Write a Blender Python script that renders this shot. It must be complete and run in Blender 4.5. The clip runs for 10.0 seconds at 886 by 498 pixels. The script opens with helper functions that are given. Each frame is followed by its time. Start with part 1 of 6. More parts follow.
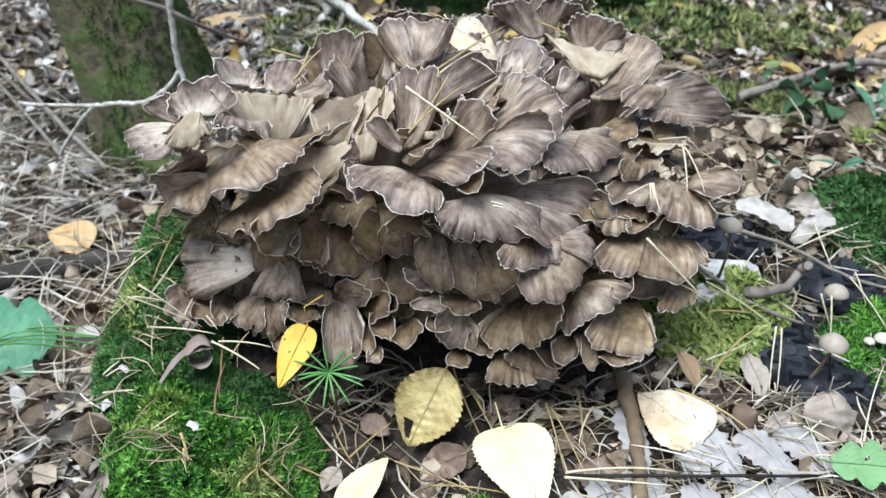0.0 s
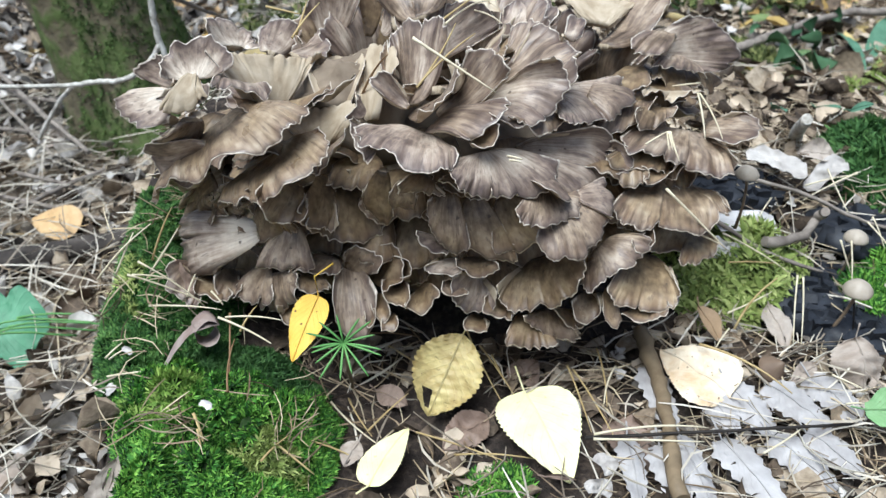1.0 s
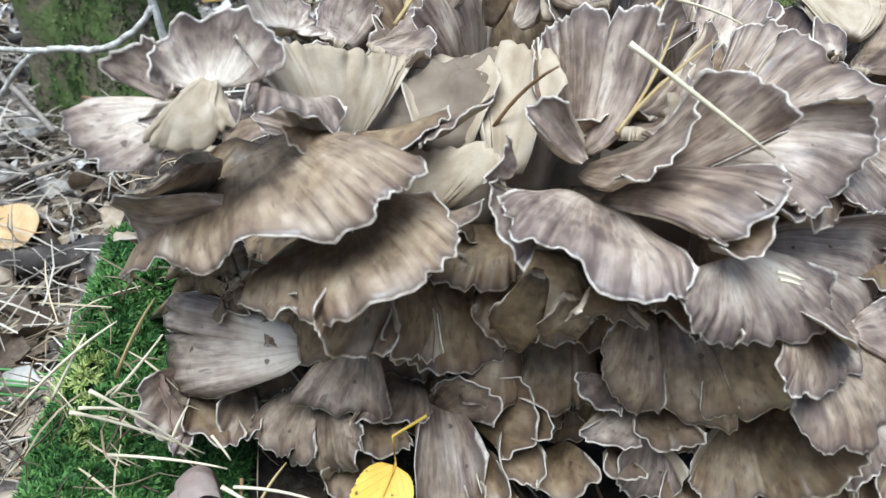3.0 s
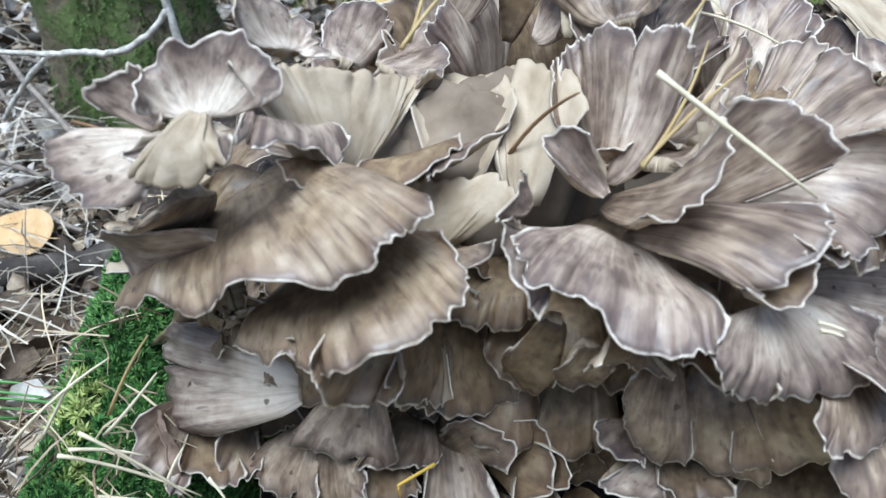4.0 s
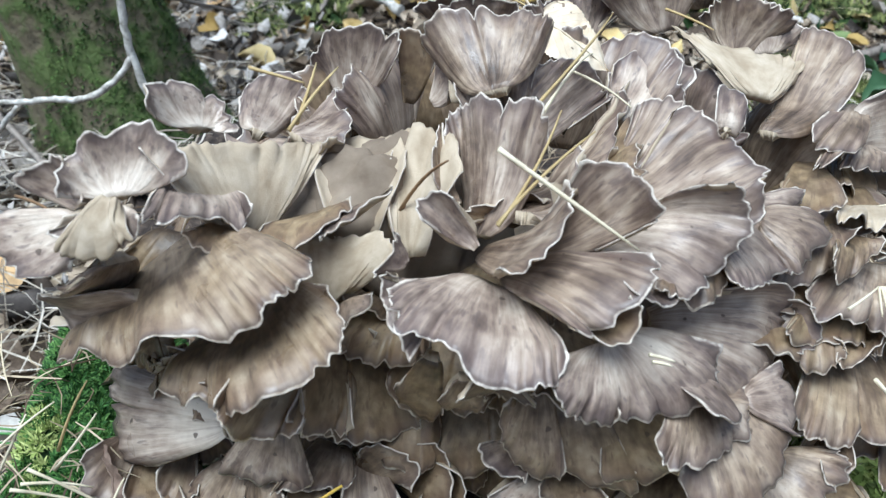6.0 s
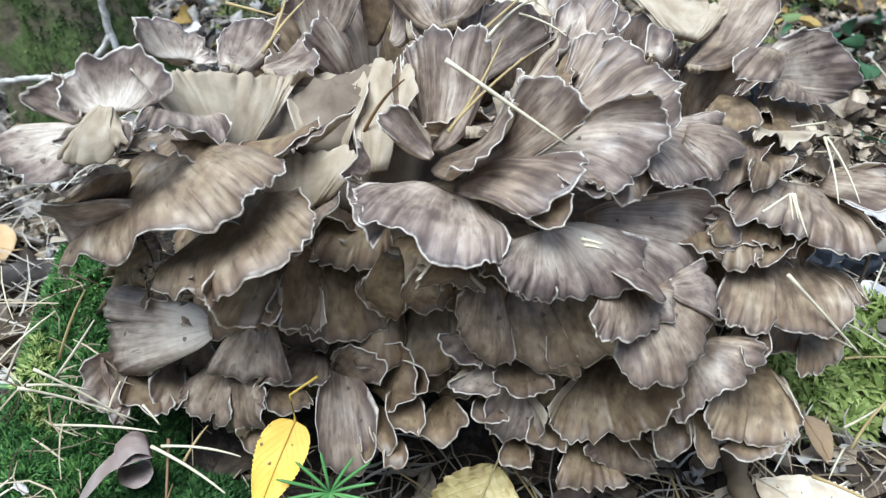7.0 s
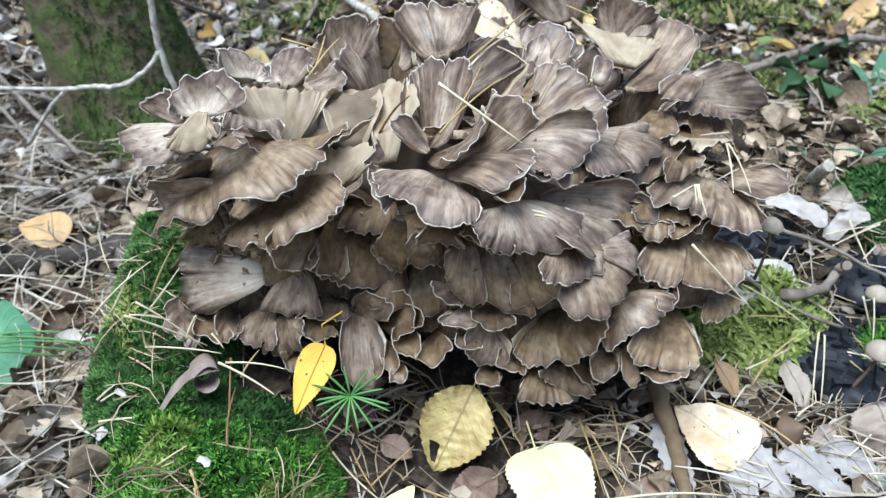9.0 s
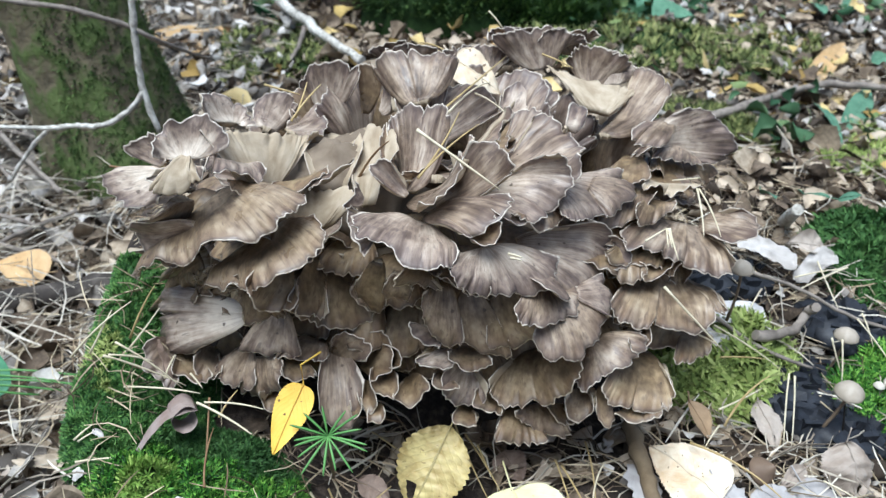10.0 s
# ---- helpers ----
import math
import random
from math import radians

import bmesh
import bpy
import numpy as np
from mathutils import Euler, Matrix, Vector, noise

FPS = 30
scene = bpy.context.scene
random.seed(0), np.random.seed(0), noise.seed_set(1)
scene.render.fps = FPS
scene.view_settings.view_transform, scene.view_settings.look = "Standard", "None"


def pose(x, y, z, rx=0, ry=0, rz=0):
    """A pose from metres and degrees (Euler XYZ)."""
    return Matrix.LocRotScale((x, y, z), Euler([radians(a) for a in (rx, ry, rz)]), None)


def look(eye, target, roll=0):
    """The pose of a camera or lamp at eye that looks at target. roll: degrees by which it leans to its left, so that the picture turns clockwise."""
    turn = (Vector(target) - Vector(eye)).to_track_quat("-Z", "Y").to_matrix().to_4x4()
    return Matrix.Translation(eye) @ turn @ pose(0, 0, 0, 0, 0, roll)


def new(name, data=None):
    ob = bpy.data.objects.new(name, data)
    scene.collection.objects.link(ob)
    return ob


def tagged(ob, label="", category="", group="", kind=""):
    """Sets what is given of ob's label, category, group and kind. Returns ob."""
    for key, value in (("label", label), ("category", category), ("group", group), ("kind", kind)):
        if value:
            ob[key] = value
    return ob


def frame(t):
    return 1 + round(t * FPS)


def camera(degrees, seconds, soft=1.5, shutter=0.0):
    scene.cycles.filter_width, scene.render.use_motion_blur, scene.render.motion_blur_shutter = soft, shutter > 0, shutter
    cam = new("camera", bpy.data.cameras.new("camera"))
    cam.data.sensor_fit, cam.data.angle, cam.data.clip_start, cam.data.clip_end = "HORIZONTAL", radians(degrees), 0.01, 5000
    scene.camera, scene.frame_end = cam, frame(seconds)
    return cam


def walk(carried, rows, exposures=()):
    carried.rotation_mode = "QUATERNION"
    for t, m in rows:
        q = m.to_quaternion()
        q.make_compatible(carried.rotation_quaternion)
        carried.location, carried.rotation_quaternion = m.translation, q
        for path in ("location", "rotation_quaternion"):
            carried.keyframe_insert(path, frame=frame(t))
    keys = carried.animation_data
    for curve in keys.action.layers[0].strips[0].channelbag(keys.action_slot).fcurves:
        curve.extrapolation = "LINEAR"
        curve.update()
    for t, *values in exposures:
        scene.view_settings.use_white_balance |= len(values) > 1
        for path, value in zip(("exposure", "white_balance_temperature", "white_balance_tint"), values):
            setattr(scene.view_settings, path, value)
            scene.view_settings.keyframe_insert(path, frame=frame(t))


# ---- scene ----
cam = camera(56.3, 10.0, 1.3)
cam.data.dof.use_dof, cam.data.dof.focus_distance, cam.data.dof.aperture_fstop = True, 0.37, 22.0
METRES, EYE, TILT, LEAN, TURN = 0.6, 0.42, -30.0, 0.0, 0.0
ROWS = [
    (0.0, 0.0, 0.0, 0.0, -0.0, 0.0, 0.0),
    (0.5, -0.0002, -0.0183, -0.0043, -0.61, 0.16, 0.2),
    (1.0, -0.0308, 0.0348, -0.0143, -1.28, -1.66, 2.66),
    (1.5, -0.0905, 0.1411, -0.0358, -2.7, -1.89, 2.68),
    (2.0, -0.1316, 0.2378, -0.0017, -3.28, -1.91, 1.08),
    (2.5, -0.1323, 0.3235, 0.045, -3.17, -2.45, -0.77),
    (4.0, -0.1238, 0.399, 0.0916, -0.71, -3.62, -1.84),
    (4.5, -0.1147, 0.4137, 0.1231, -0.01, -3.49, -2.17),
    (5.0, -0.0963, 0.4084, 0.1395, 0.12, -3.13, -2.25),
    (5.5, -0.079, 0.3754, 0.1413, 0.0, -3.04, -1.05),
    (7.0, -0.0572, 0.2754, 0.0619, -2.51, -2.74, 1.35),
    (7.5, -0.0581, 0.241, 0.034, -2.69, -2.61, 1.52),
    (8.0, -0.0599, 0.1847, 0.0142, -2.52, -2.49, 1.34),
    (8.5, -0.0549, 0.1395, 0.019, -2.35, -2.24, 0.62),
    (9.0, -0.0567, 0.0742, 0.0359, -2.25, -2.03, 0.45),
    (9.5, -0.0617, 0.0452, 0.0389, -2.23, -1.08, 0.24),
    (10.0, -0.0543, 0.0596, 0.0403, -3.55, 0.54, 0.15),
]
walk(cam, [(t, pose(0, 0, EYE, TILT, LEAN, TURN) @ pose(METRES * x, METRES * y, METRES * z, 90 + pitch, roll, yaw)) for t, x, y, z, yaw, pitch, roll in ROWS], [(0.0, 0.47, 5640, 4), (1.0, 0.47, 5690, 4), (2.0, 0.55, 5740, 4), (2.6, 0.57, 5590, 4), (4.0, 0.52, 5290, 4), (4.6, 0.48, 5290, 3), (5.5, 0.49, 5340, 3), (7.0, 0.53, 5390, 3), (8.0, 0.53, 5440, 3), (9.0, 0.47, 5540, 4), (10.0, 0.47, 5540, 4)])

# ---- light ----
def make_world():
    world = bpy.data.worlds.new("forest_sky")
    scene.world = world
    world.use_nodes = True
    nt = world.node_tree
    bg = nt.nodes["Background"]
    sky = nt.nodes.new("ShaderNodeTexSky")
    sky.sky_type = "NISHITA"
    sky.sun_disc = False
    sky.sun_elevation, sky.sun_rotation = radians(71), radians(-144)
    sky.dust_density, sky.air_density = 4.0, 1.0
    nt.links.new(sky.outputs[0], bg.inputs[0])
    bg.inputs[1].default_value = 0.075


make_world()
SUN = bpy.data.lights.new("overcast_sun", "SUN")
SUN.energy, SUN.angle, SUN.color = 3.5, radians(45), (1.0, 0.98, 0.95)
new("overcast_sun", SUN).matrix_world = look((-0.6, -0.32, 2.95), (0, 0.5, 0))


# ---- node helpers ----
class Nodes:
    """A short way to write a node material."""

    def __init__(self, name):
        self.mat = bpy.data.materials.new(name)
        self.mat.use_nodes = True
        self.nt = self.mat.node_tree
        self.bsdf = self.nt.nodes["Principled BSDF"]

    def add(self, kind, **sets):
        n = self.nt.nodes.new(kind)
        for k, v in sets.items():
            self.put(n.inputs[k], v)
        return n

    def put(self, socket, v):
        if isinstance(v, bpy.types.NodeSocket):
            self.nt.links.new(v, socket)
        else:
            socket.default_value = v

    def math(self, op, a, b=0.0, c=0.0):
        n = self.nt.nodes.new("ShaderNodeMath")
        n.operation = op
        for i, v in enumerate((a, b, c)):
            self.put(n.inputs[i], v)
        return n.outputs[0]

    def ramp(self, fac, *stops):
        n = self.nt.nodes.new("ShaderNodeValToRGB")
        el = n.color_ramp.elements
        while len(el) < len(stops):
            el.new(0.5)
        for e, (p, c) in zip(el, stops):
            e.position, e.color = p, (*c, 1.0) if len(c) == 3 else c
        self.put(n.inputs[0], fac)
        return n.outputs[0]

    def noise(self, vec, scale, detail=4.0, rough=0.55):
        n = self.nt.nodes.new("ShaderNodeTexNoise")
        self.put(n.inputs["Scale"], scale)
        n.inputs["Detail"].default_value, n.inputs["Roughness"].default_value = detail, rough
        if vec is not None:
            self.put(n.inputs["Vector"], vec)
        return n.outputs[0]

    def mix(self, fac, a, b, blend="MIX"):
        n = self.nt.nodes.new("ShaderNodeMix")
        n.data_type, n.blend_type = "RGBA", blend
        self.put(n.inputs[0], fac)
        for i, v in ((6, a), (7, b)):
            self.put(n.inputs[i], (*v, 1.0) if isinstance(v, tuple) and len(v) == 3 else v)
        return n.outputs[2]

    def bump(self, height, strength=0.4, distance=0.002):
        n = self.nt.nodes.new("ShaderNodeBump")
        n.inputs["Strength"].default_value, n.inputs["Distance"].default_value = strength, distance
        self.put(n.inputs["Height"], height)
        self.nt.links.new(n.outputs[0], self.bsdf.inputs["Normal"])

    def coords(self, which="Object"):
        return self.nt.nodes.new("ShaderNodeTexCoord").outputs[which]

    def rand(self):
        return self.nt.nodes.new("ShaderNodeObjectInfo").outputs["Random"]

    def island(self):
        return self.nt.nodes.new("ShaderNodeNewGeometry").outputs["Random Per Island"]

    def uv(self, name):
        n = self.nt.nodes.new("ShaderNodeUVMap")
        n.uv_map = name
        s = self.nt.nodes.new("ShaderNodeSeparateXYZ")
        self.nt.links.new(n.outputs[0], s.inputs[0])
        return s.outputs[0], s.outputs[1]

    def vec(self, x, y, z):
        n = self.nt.nodes.new("ShaderNodeCombineXYZ")
        for i, v in enumerate((x, y, z)):
            self.put(n.inputs[i], v)
        return n.outputs[0]

    def done(self, color, rough=0.7, spec=0.4):
        self.put(self.bsdf.inputs["Base Color"], (*color, 1.0) if isinstance(color, tuple) else color)
        self.put(self.bsdf.inputs["Roughness"], rough)
        self.bsdf.inputs["Specular IOR Level"].default_value = spec
        return self.mat


def frond_upper():
    """Taupe fan surface: soft dark and cream streaks along the fan, grey band and pale thread at the margin."""
    m = Nodes("frond_upper")
    s, v = m.uv("fan")
    edge, pale = m.uv("margin")
    r = m.math("MULTIPLY", m.rand(), 40.0)
    warp = m.noise(m.vec(m.math("MULTIPLY", s, 0.8), m.math("MULTIPLY", v, 3.0), r), 1.0, 2.0)
    sw = m.math("ADD", s, m.math("MULTIPLY", m.math("SUBTRACT", warp, 0.5), 0.16))
    patch = m.noise(m.vec(m.math("MULTIPLY", sw, 0.55), m.math("MULTIPLY", v, 1.3), r), 1.5, 3.0, 0.5)
    streak = m.noise(m.vec(m.math("MULTIPLY", sw, 1.6), m.math("MULTIPLY", v, 0.8), r), 1.5, 3.0, 0.55)
    thin = m.noise(m.vec(m.math("MULTIPLY", sw, 3.4), m.math("MULTIPLY", v, 1.3), m.math("ADD", r, 9.0)), 1.5, 3.0, 0.55)
    fine = m.noise(m.vec(m.math("MULTIPLY", sw, 9.0), m.math("MULTIPLY", v, 5.0), r), 1.5, 2.0, 0.5)
    k = m.math("ADD", m.math("ADD", m.math("MULTIPLY", patch, 0.46), m.math("MULTIPLY", streak, 0.30)), m.math("ADD", m.math("MULTIPLY", thin, 0.32), m.math("MULTIPLY", fine, 0.10)))
    # lower fronds, with their shade partly in the colour, are blotched rather than streaked
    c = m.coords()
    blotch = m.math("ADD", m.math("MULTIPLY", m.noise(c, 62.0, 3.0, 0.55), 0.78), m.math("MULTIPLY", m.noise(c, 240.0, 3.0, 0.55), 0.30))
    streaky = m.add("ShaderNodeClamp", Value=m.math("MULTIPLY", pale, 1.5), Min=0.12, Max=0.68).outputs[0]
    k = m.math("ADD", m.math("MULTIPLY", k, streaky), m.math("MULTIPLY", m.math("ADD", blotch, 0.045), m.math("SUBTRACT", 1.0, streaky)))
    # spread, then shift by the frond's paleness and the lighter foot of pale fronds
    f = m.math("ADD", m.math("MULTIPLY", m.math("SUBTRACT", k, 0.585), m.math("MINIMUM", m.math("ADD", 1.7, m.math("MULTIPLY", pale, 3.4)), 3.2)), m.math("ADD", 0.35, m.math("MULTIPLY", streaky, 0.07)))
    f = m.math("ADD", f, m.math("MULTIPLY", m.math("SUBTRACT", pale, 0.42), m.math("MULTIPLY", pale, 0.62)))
    # below 0.45 paleness the foot turns darker, shade of the hollow painted in
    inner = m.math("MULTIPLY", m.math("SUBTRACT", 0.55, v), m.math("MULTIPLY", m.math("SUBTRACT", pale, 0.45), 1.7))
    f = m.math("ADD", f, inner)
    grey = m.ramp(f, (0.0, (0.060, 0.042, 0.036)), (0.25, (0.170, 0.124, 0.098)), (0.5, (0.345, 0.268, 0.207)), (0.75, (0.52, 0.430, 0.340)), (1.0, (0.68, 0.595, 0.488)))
    # brown for low paleness: own tan, darkened for the shade lower down
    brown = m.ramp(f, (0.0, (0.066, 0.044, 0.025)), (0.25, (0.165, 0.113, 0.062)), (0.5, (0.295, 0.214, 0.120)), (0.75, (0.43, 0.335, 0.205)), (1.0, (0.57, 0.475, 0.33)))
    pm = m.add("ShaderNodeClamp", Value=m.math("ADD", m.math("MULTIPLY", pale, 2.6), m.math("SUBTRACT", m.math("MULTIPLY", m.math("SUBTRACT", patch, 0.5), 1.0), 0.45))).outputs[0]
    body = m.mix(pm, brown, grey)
    # dark lilac-grey rays coming in from the margin
    wide = m.math("ADD", edge, m.math("MULTIPLY", m.math("SUBTRACT", streak, 0.5), 20.0))
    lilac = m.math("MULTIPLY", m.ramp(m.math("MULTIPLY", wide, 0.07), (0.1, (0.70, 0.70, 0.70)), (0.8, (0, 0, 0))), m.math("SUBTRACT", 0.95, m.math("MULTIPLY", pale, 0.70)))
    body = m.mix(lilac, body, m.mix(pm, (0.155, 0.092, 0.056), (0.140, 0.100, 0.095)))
    wob = m.math("ADD", edge, m.math("MULTIPLY", m.math("SUBTRACT", fine, 0.5), 1.0))
    band = m.ramp(m.math("MULTIPLY", wob, 0.1), (0.045, (0, 0, 0)), (0.10, (0.62, 0.62, 0.62)), (0.22, (0.30, 0.30, 0.30)), (0.40, (0, 0, 0)))
    body = m.mix(band, body, (0.085, 0.066, 0.060))
    torn = m.ramp(m.noise(m.coords(), 260.0, 2.0), (0.36, (0.22, 0.22, 0.22)), (0.58, (1, 1, 1)))
    rim = m.math("MULTIPLY", m.ramp(m.math("MULTIPLY", wob, 0.1), (0.028, (1, 1, 1)), (0.075, (0, 0, 0))), torn)
    body = m.mix(rim, body, m.mix(pale, (0.58, 0.51, 0.41), (0.74, 0.68, 0.59)))
    # short dark dabs along the rays, in the outer half
    dab = m.noise(m.vec(m.math("MULTIPLY", sw, 4.2), m.math("MULTIPLY", v, 4.5), m.math("ADD", r, 17.0)), 1.5, 2.0, 0.5)
    dab = m.math("MULTIPLY", m.ramp(dab, (0.56, (0, 0, 0)), (0.68, (0.62, 0.62, 0.62))), m.ramp(v, (0.25, (0, 0, 0)), (0.6, (1, 1, 1))))
    body = m.mix(m.math("MULTIPLY", dab, m.ramp(m.math("MULTIPLY", edge, 0.1), (0.06, (0, 0, 0)), (0.14, (1, 1, 1)))), body, m.mix(pm, (0.12, 0.075, 0.045), (0.115, 0.085, 0.078)))
    # insect holes and specks of dirt
    speck = m.ramp(m.noise(m.coords(), 190.0, 1.0), (0.745, (0, 0, 0)), (0.775, (0.8, 0.8, 0.8)))
    body = m.mix(speck, body, (0.07, 0.048, 0.033))
    relief = m.math("MULTIPLY", m.math("ADD", m.math("MULTIPLY", streak, 0.45), m.math("MULTIPLY", fine, 0.12)), m.math("ADD", 0.3, m.math("MULTIPLY", streaky, 0.7)))
    m.bump(m.math("ADD", relief, m.math("MULTIPLY", m.noise(m.coords(), 900.0, 2.0), 0.10)), 0.45, 0.0026)
    gloss = m.noise(m.coords(), 42.0, 3.0)
    return m.done(body, m.ramp(gloss, (0.36, (0.25, 0.25, 0.25)), (0.56, (0.60, 0.60, 0.60))), 0.5)


def frond_under():
    m = Nodes("frond_under")
    s, v = m.uv("fan")
    r = m.math("MULTIPLY", m.rand(), 40.0)
    n = m.noise(m.vec(m.math("MULTIPLY", s, 0.6), m.math("MULTIPLY", v, 1.5), r), 1.8, 4.0)
    pores = m.noise(m.coords(), 1500.0, 2.0)
    col = m.ramp(n, (0.3, (0.33, 0.258, 0.172)), (0.5, (0.45, 0.368, 0.262)), (0.7, (0.56, 0.476, 0.358)))
    m.bump(m.math("ADD", m.math("MULTIPLY", pores, 0.4), n), 0.35, 0.001)
    return m.done(col, 0.75, 0.3)


def plain(name, stops, scale, rough=0.8, bump=0.4, bdist=0.002, island=False, rnd=0.0, spec=0.3, detail=5.0):
    """A surface of noise through a colour ramp, with bump."""
    m = Nodes(name)
    c = m.coords()
    n = m.noise(c, scale, detail, 0.6)
    big = m.noise(c, scale * 0.13, 2.0)
    f = m.math("ADD", m.math("MULTIPLY", n, 0.7), m.math("MULTIPLY", big, 0.3))
    if rnd:
        src = m.island() if island else m.rand()
        f = m.math("ADD", f, m.math("MULTIPLY", m.math("SUBTRACT", src, 0.5), rnd))
    col = m.ramp(f, *stops)
    m.bump(n, bump, bdist)
    return m.done(col, rough, spec)


UPPER, UNDER = frond_upper(), frond_under()
RIM = plain("frond_rim", ((0.35, (0.34, 0.28, 0.22)), (0.62, (0.70, 0.63, 0.54))), 220)
CORE = plain("stalk_flesh", ((0.35, (0.17, 0.13, 0.092)), (0.65, (0.31, 0.25, 0.185))), 60, 0.8)


def part(name, bm, material, parent, label=""):
    """Links a bmesh as one mesh under a thing or a part; the part keeps world places."""
    me = bpy.data.meshes.new(name)
    bm.to_mesh(me)
    bm.free()
    for mt in material if isinstance(material, (list, tuple)) else (material,):
        me.materials.append(mt)
    ob = new(name, me)
    if parent:
        ob.parent = parent
        ob.matrix_parent_inverse = Matrix.Identity(4)
    return tagged(ob, label) if label else ob


def smooth(ob):
    for p in ob.data.polygons:
        p.use_smooth = True
    return ob


# ---- ground and stump ----
def bumpy(x, y, s, seed=0.0):
    return noise.noise(Vector((x * s, y * s, seed)))


def sstep(a, b, x):
    t = min(1.0, max(0.0, (x - a) / (b - a)))
    return t * t * (3 - 2 * t)


def stump_height(x, y):
    """Height of the rotten stump's top."""
    top = 0.042 + 0.055 * sstep(0.42, 0.62, y) + 0.045 * math.exp(-((x + 0.20) / 0.10) ** 2) * sstep(0.25, 0.42, y)
    r = (abs((x - 0.115) / 0.385) ** 3 + abs((y - 0.53) / 0.36) ** 3) ** (1 / 3)
    return -0.12 + (top + 0.12) * (1 - sstep(0.86, 1.02, r)) + 0.006 * bumpy(x, y, 14) + 0.003 * bumpy(x, y, 45, 3)


def ground_height(x, y):
    return -0.085 + 0.03 * bumpy(x, y, 1.3, 7) + 0.012 * bumpy(x, y, 6, 9) + 0.10 * sstep(1.2, 6.0, math.hypot(x, y)) * (1 + bumpy(x, y, 0.4, 2))


def sheet(name, fn, xs, ys, material):
    verts = [(x, y, fn(x, y)) for y in ys for x in xs]
    w = len(xs)
    faces = [(j * w + i, j * w + i + 1, (j + 1) * w + i + 1, (j + 1) * w + i) for j in range(len(ys) - 1) for i in range(w - 1)]
    me = bpy.data.meshes.new(name)
    me.from_pydata(verts, [], faces)
    me.materials.append(material)
    return smooth(new(name, me))


def spaced(lo, hi, near_lo, near_hi, step, grow=1.18):
    """Grid lines: even inside the near stretch, widening outside."""
    mid = list(np.arange(near_lo, near_hi + 1e-6, step))
    out, s = [], step
    a = near_lo
    while a > lo:
        s *= grow
        a -= s
        out.append(max(a, lo))
    up, s, b = [], step, near_hi
    while b < hi:
        s *= grow
        b += s
        up.append(min(b, hi))
    return out[::-1] + mid + up


def litter_ground():
    """Matted old leaves and soil: cells of leaf size in browns, with finer grain over them."""
    m = Nodes("forest_soil")
    c = m.coords()
    warp = m.noise(c, 9.0, 3.0)
    v = m.add("ShaderNodeTexVoronoi", Scale=34.0)
    mixed = m.nt.nodes.new("ShaderNodeVectorMath")
    m.put(mixed.inputs[0], c)
    m.put(mixed.inputs[1], m.vec(m.math("MULTIPLY", warp, 0.06), m.math("MULTIPLY", warp, -0.05), 0.0))
    m.put(v.inputs["Vector"], mixed.outputs[0])
    sep = m.add("ShaderNodeSeparateColor", Color=v.outputs["Color"])
    grain = m.noise(c, 180.0, 5.0, 0.65)
    f = m.math("ADD", m.math("MULTIPLY", sep.outputs[0], 0.6), m.math("MULTIPLY", grain, 0.4))
    col = m.ramp(f, (0.2, (0.035, 0.026, 0.018)), (0.45, (0.12, 0.09, 0.062)), (0.65, (0.24, 0.185, 0.125)), (0.85, (0.42, 0.335, 0.23)))
    m.bump(m.math("ADD", m.math("MULTIPLY", sep.outputs[1], 0.8), grain), 0.8, 0.008)
    return m.done(col, 0.9, 0.3)


SOIL = litter_ground()
ROT = plain("rotten_wood", ((0.3, (0.012, 0.010, 0.009)), (0.5, (0.04, 0.03, 0.024)), (0.72, (0.16, 0.12, 0.09))), 160, 0.85, 0.9, 0.004)
ground = tagged(sheet("ground", ground_height, spaced(-40, 40, -2.2, 2.2, 0.03), spaced(-40, 60, -0.6, 3.2, 0.03), SOIL),
                "brown forest floor of soil and leaf litter", "ground", kind="structure")
stump = tagged(sheet("stump", stump_height, np.arange(-0.34, 0.54, 0.005), np.arange(0.14, 0.92, 0.005), ROT),
               "low rotten dark tree stump, mossy, under the mushroom", "stump")

# ---- the mushroom ----
mushroom = tagged(new("mushroom"), "large grey-brown cluster mushroom with ruffled white-edged fronds on a stump", "mushroom")
mushroom.location = (0, 0, 0)


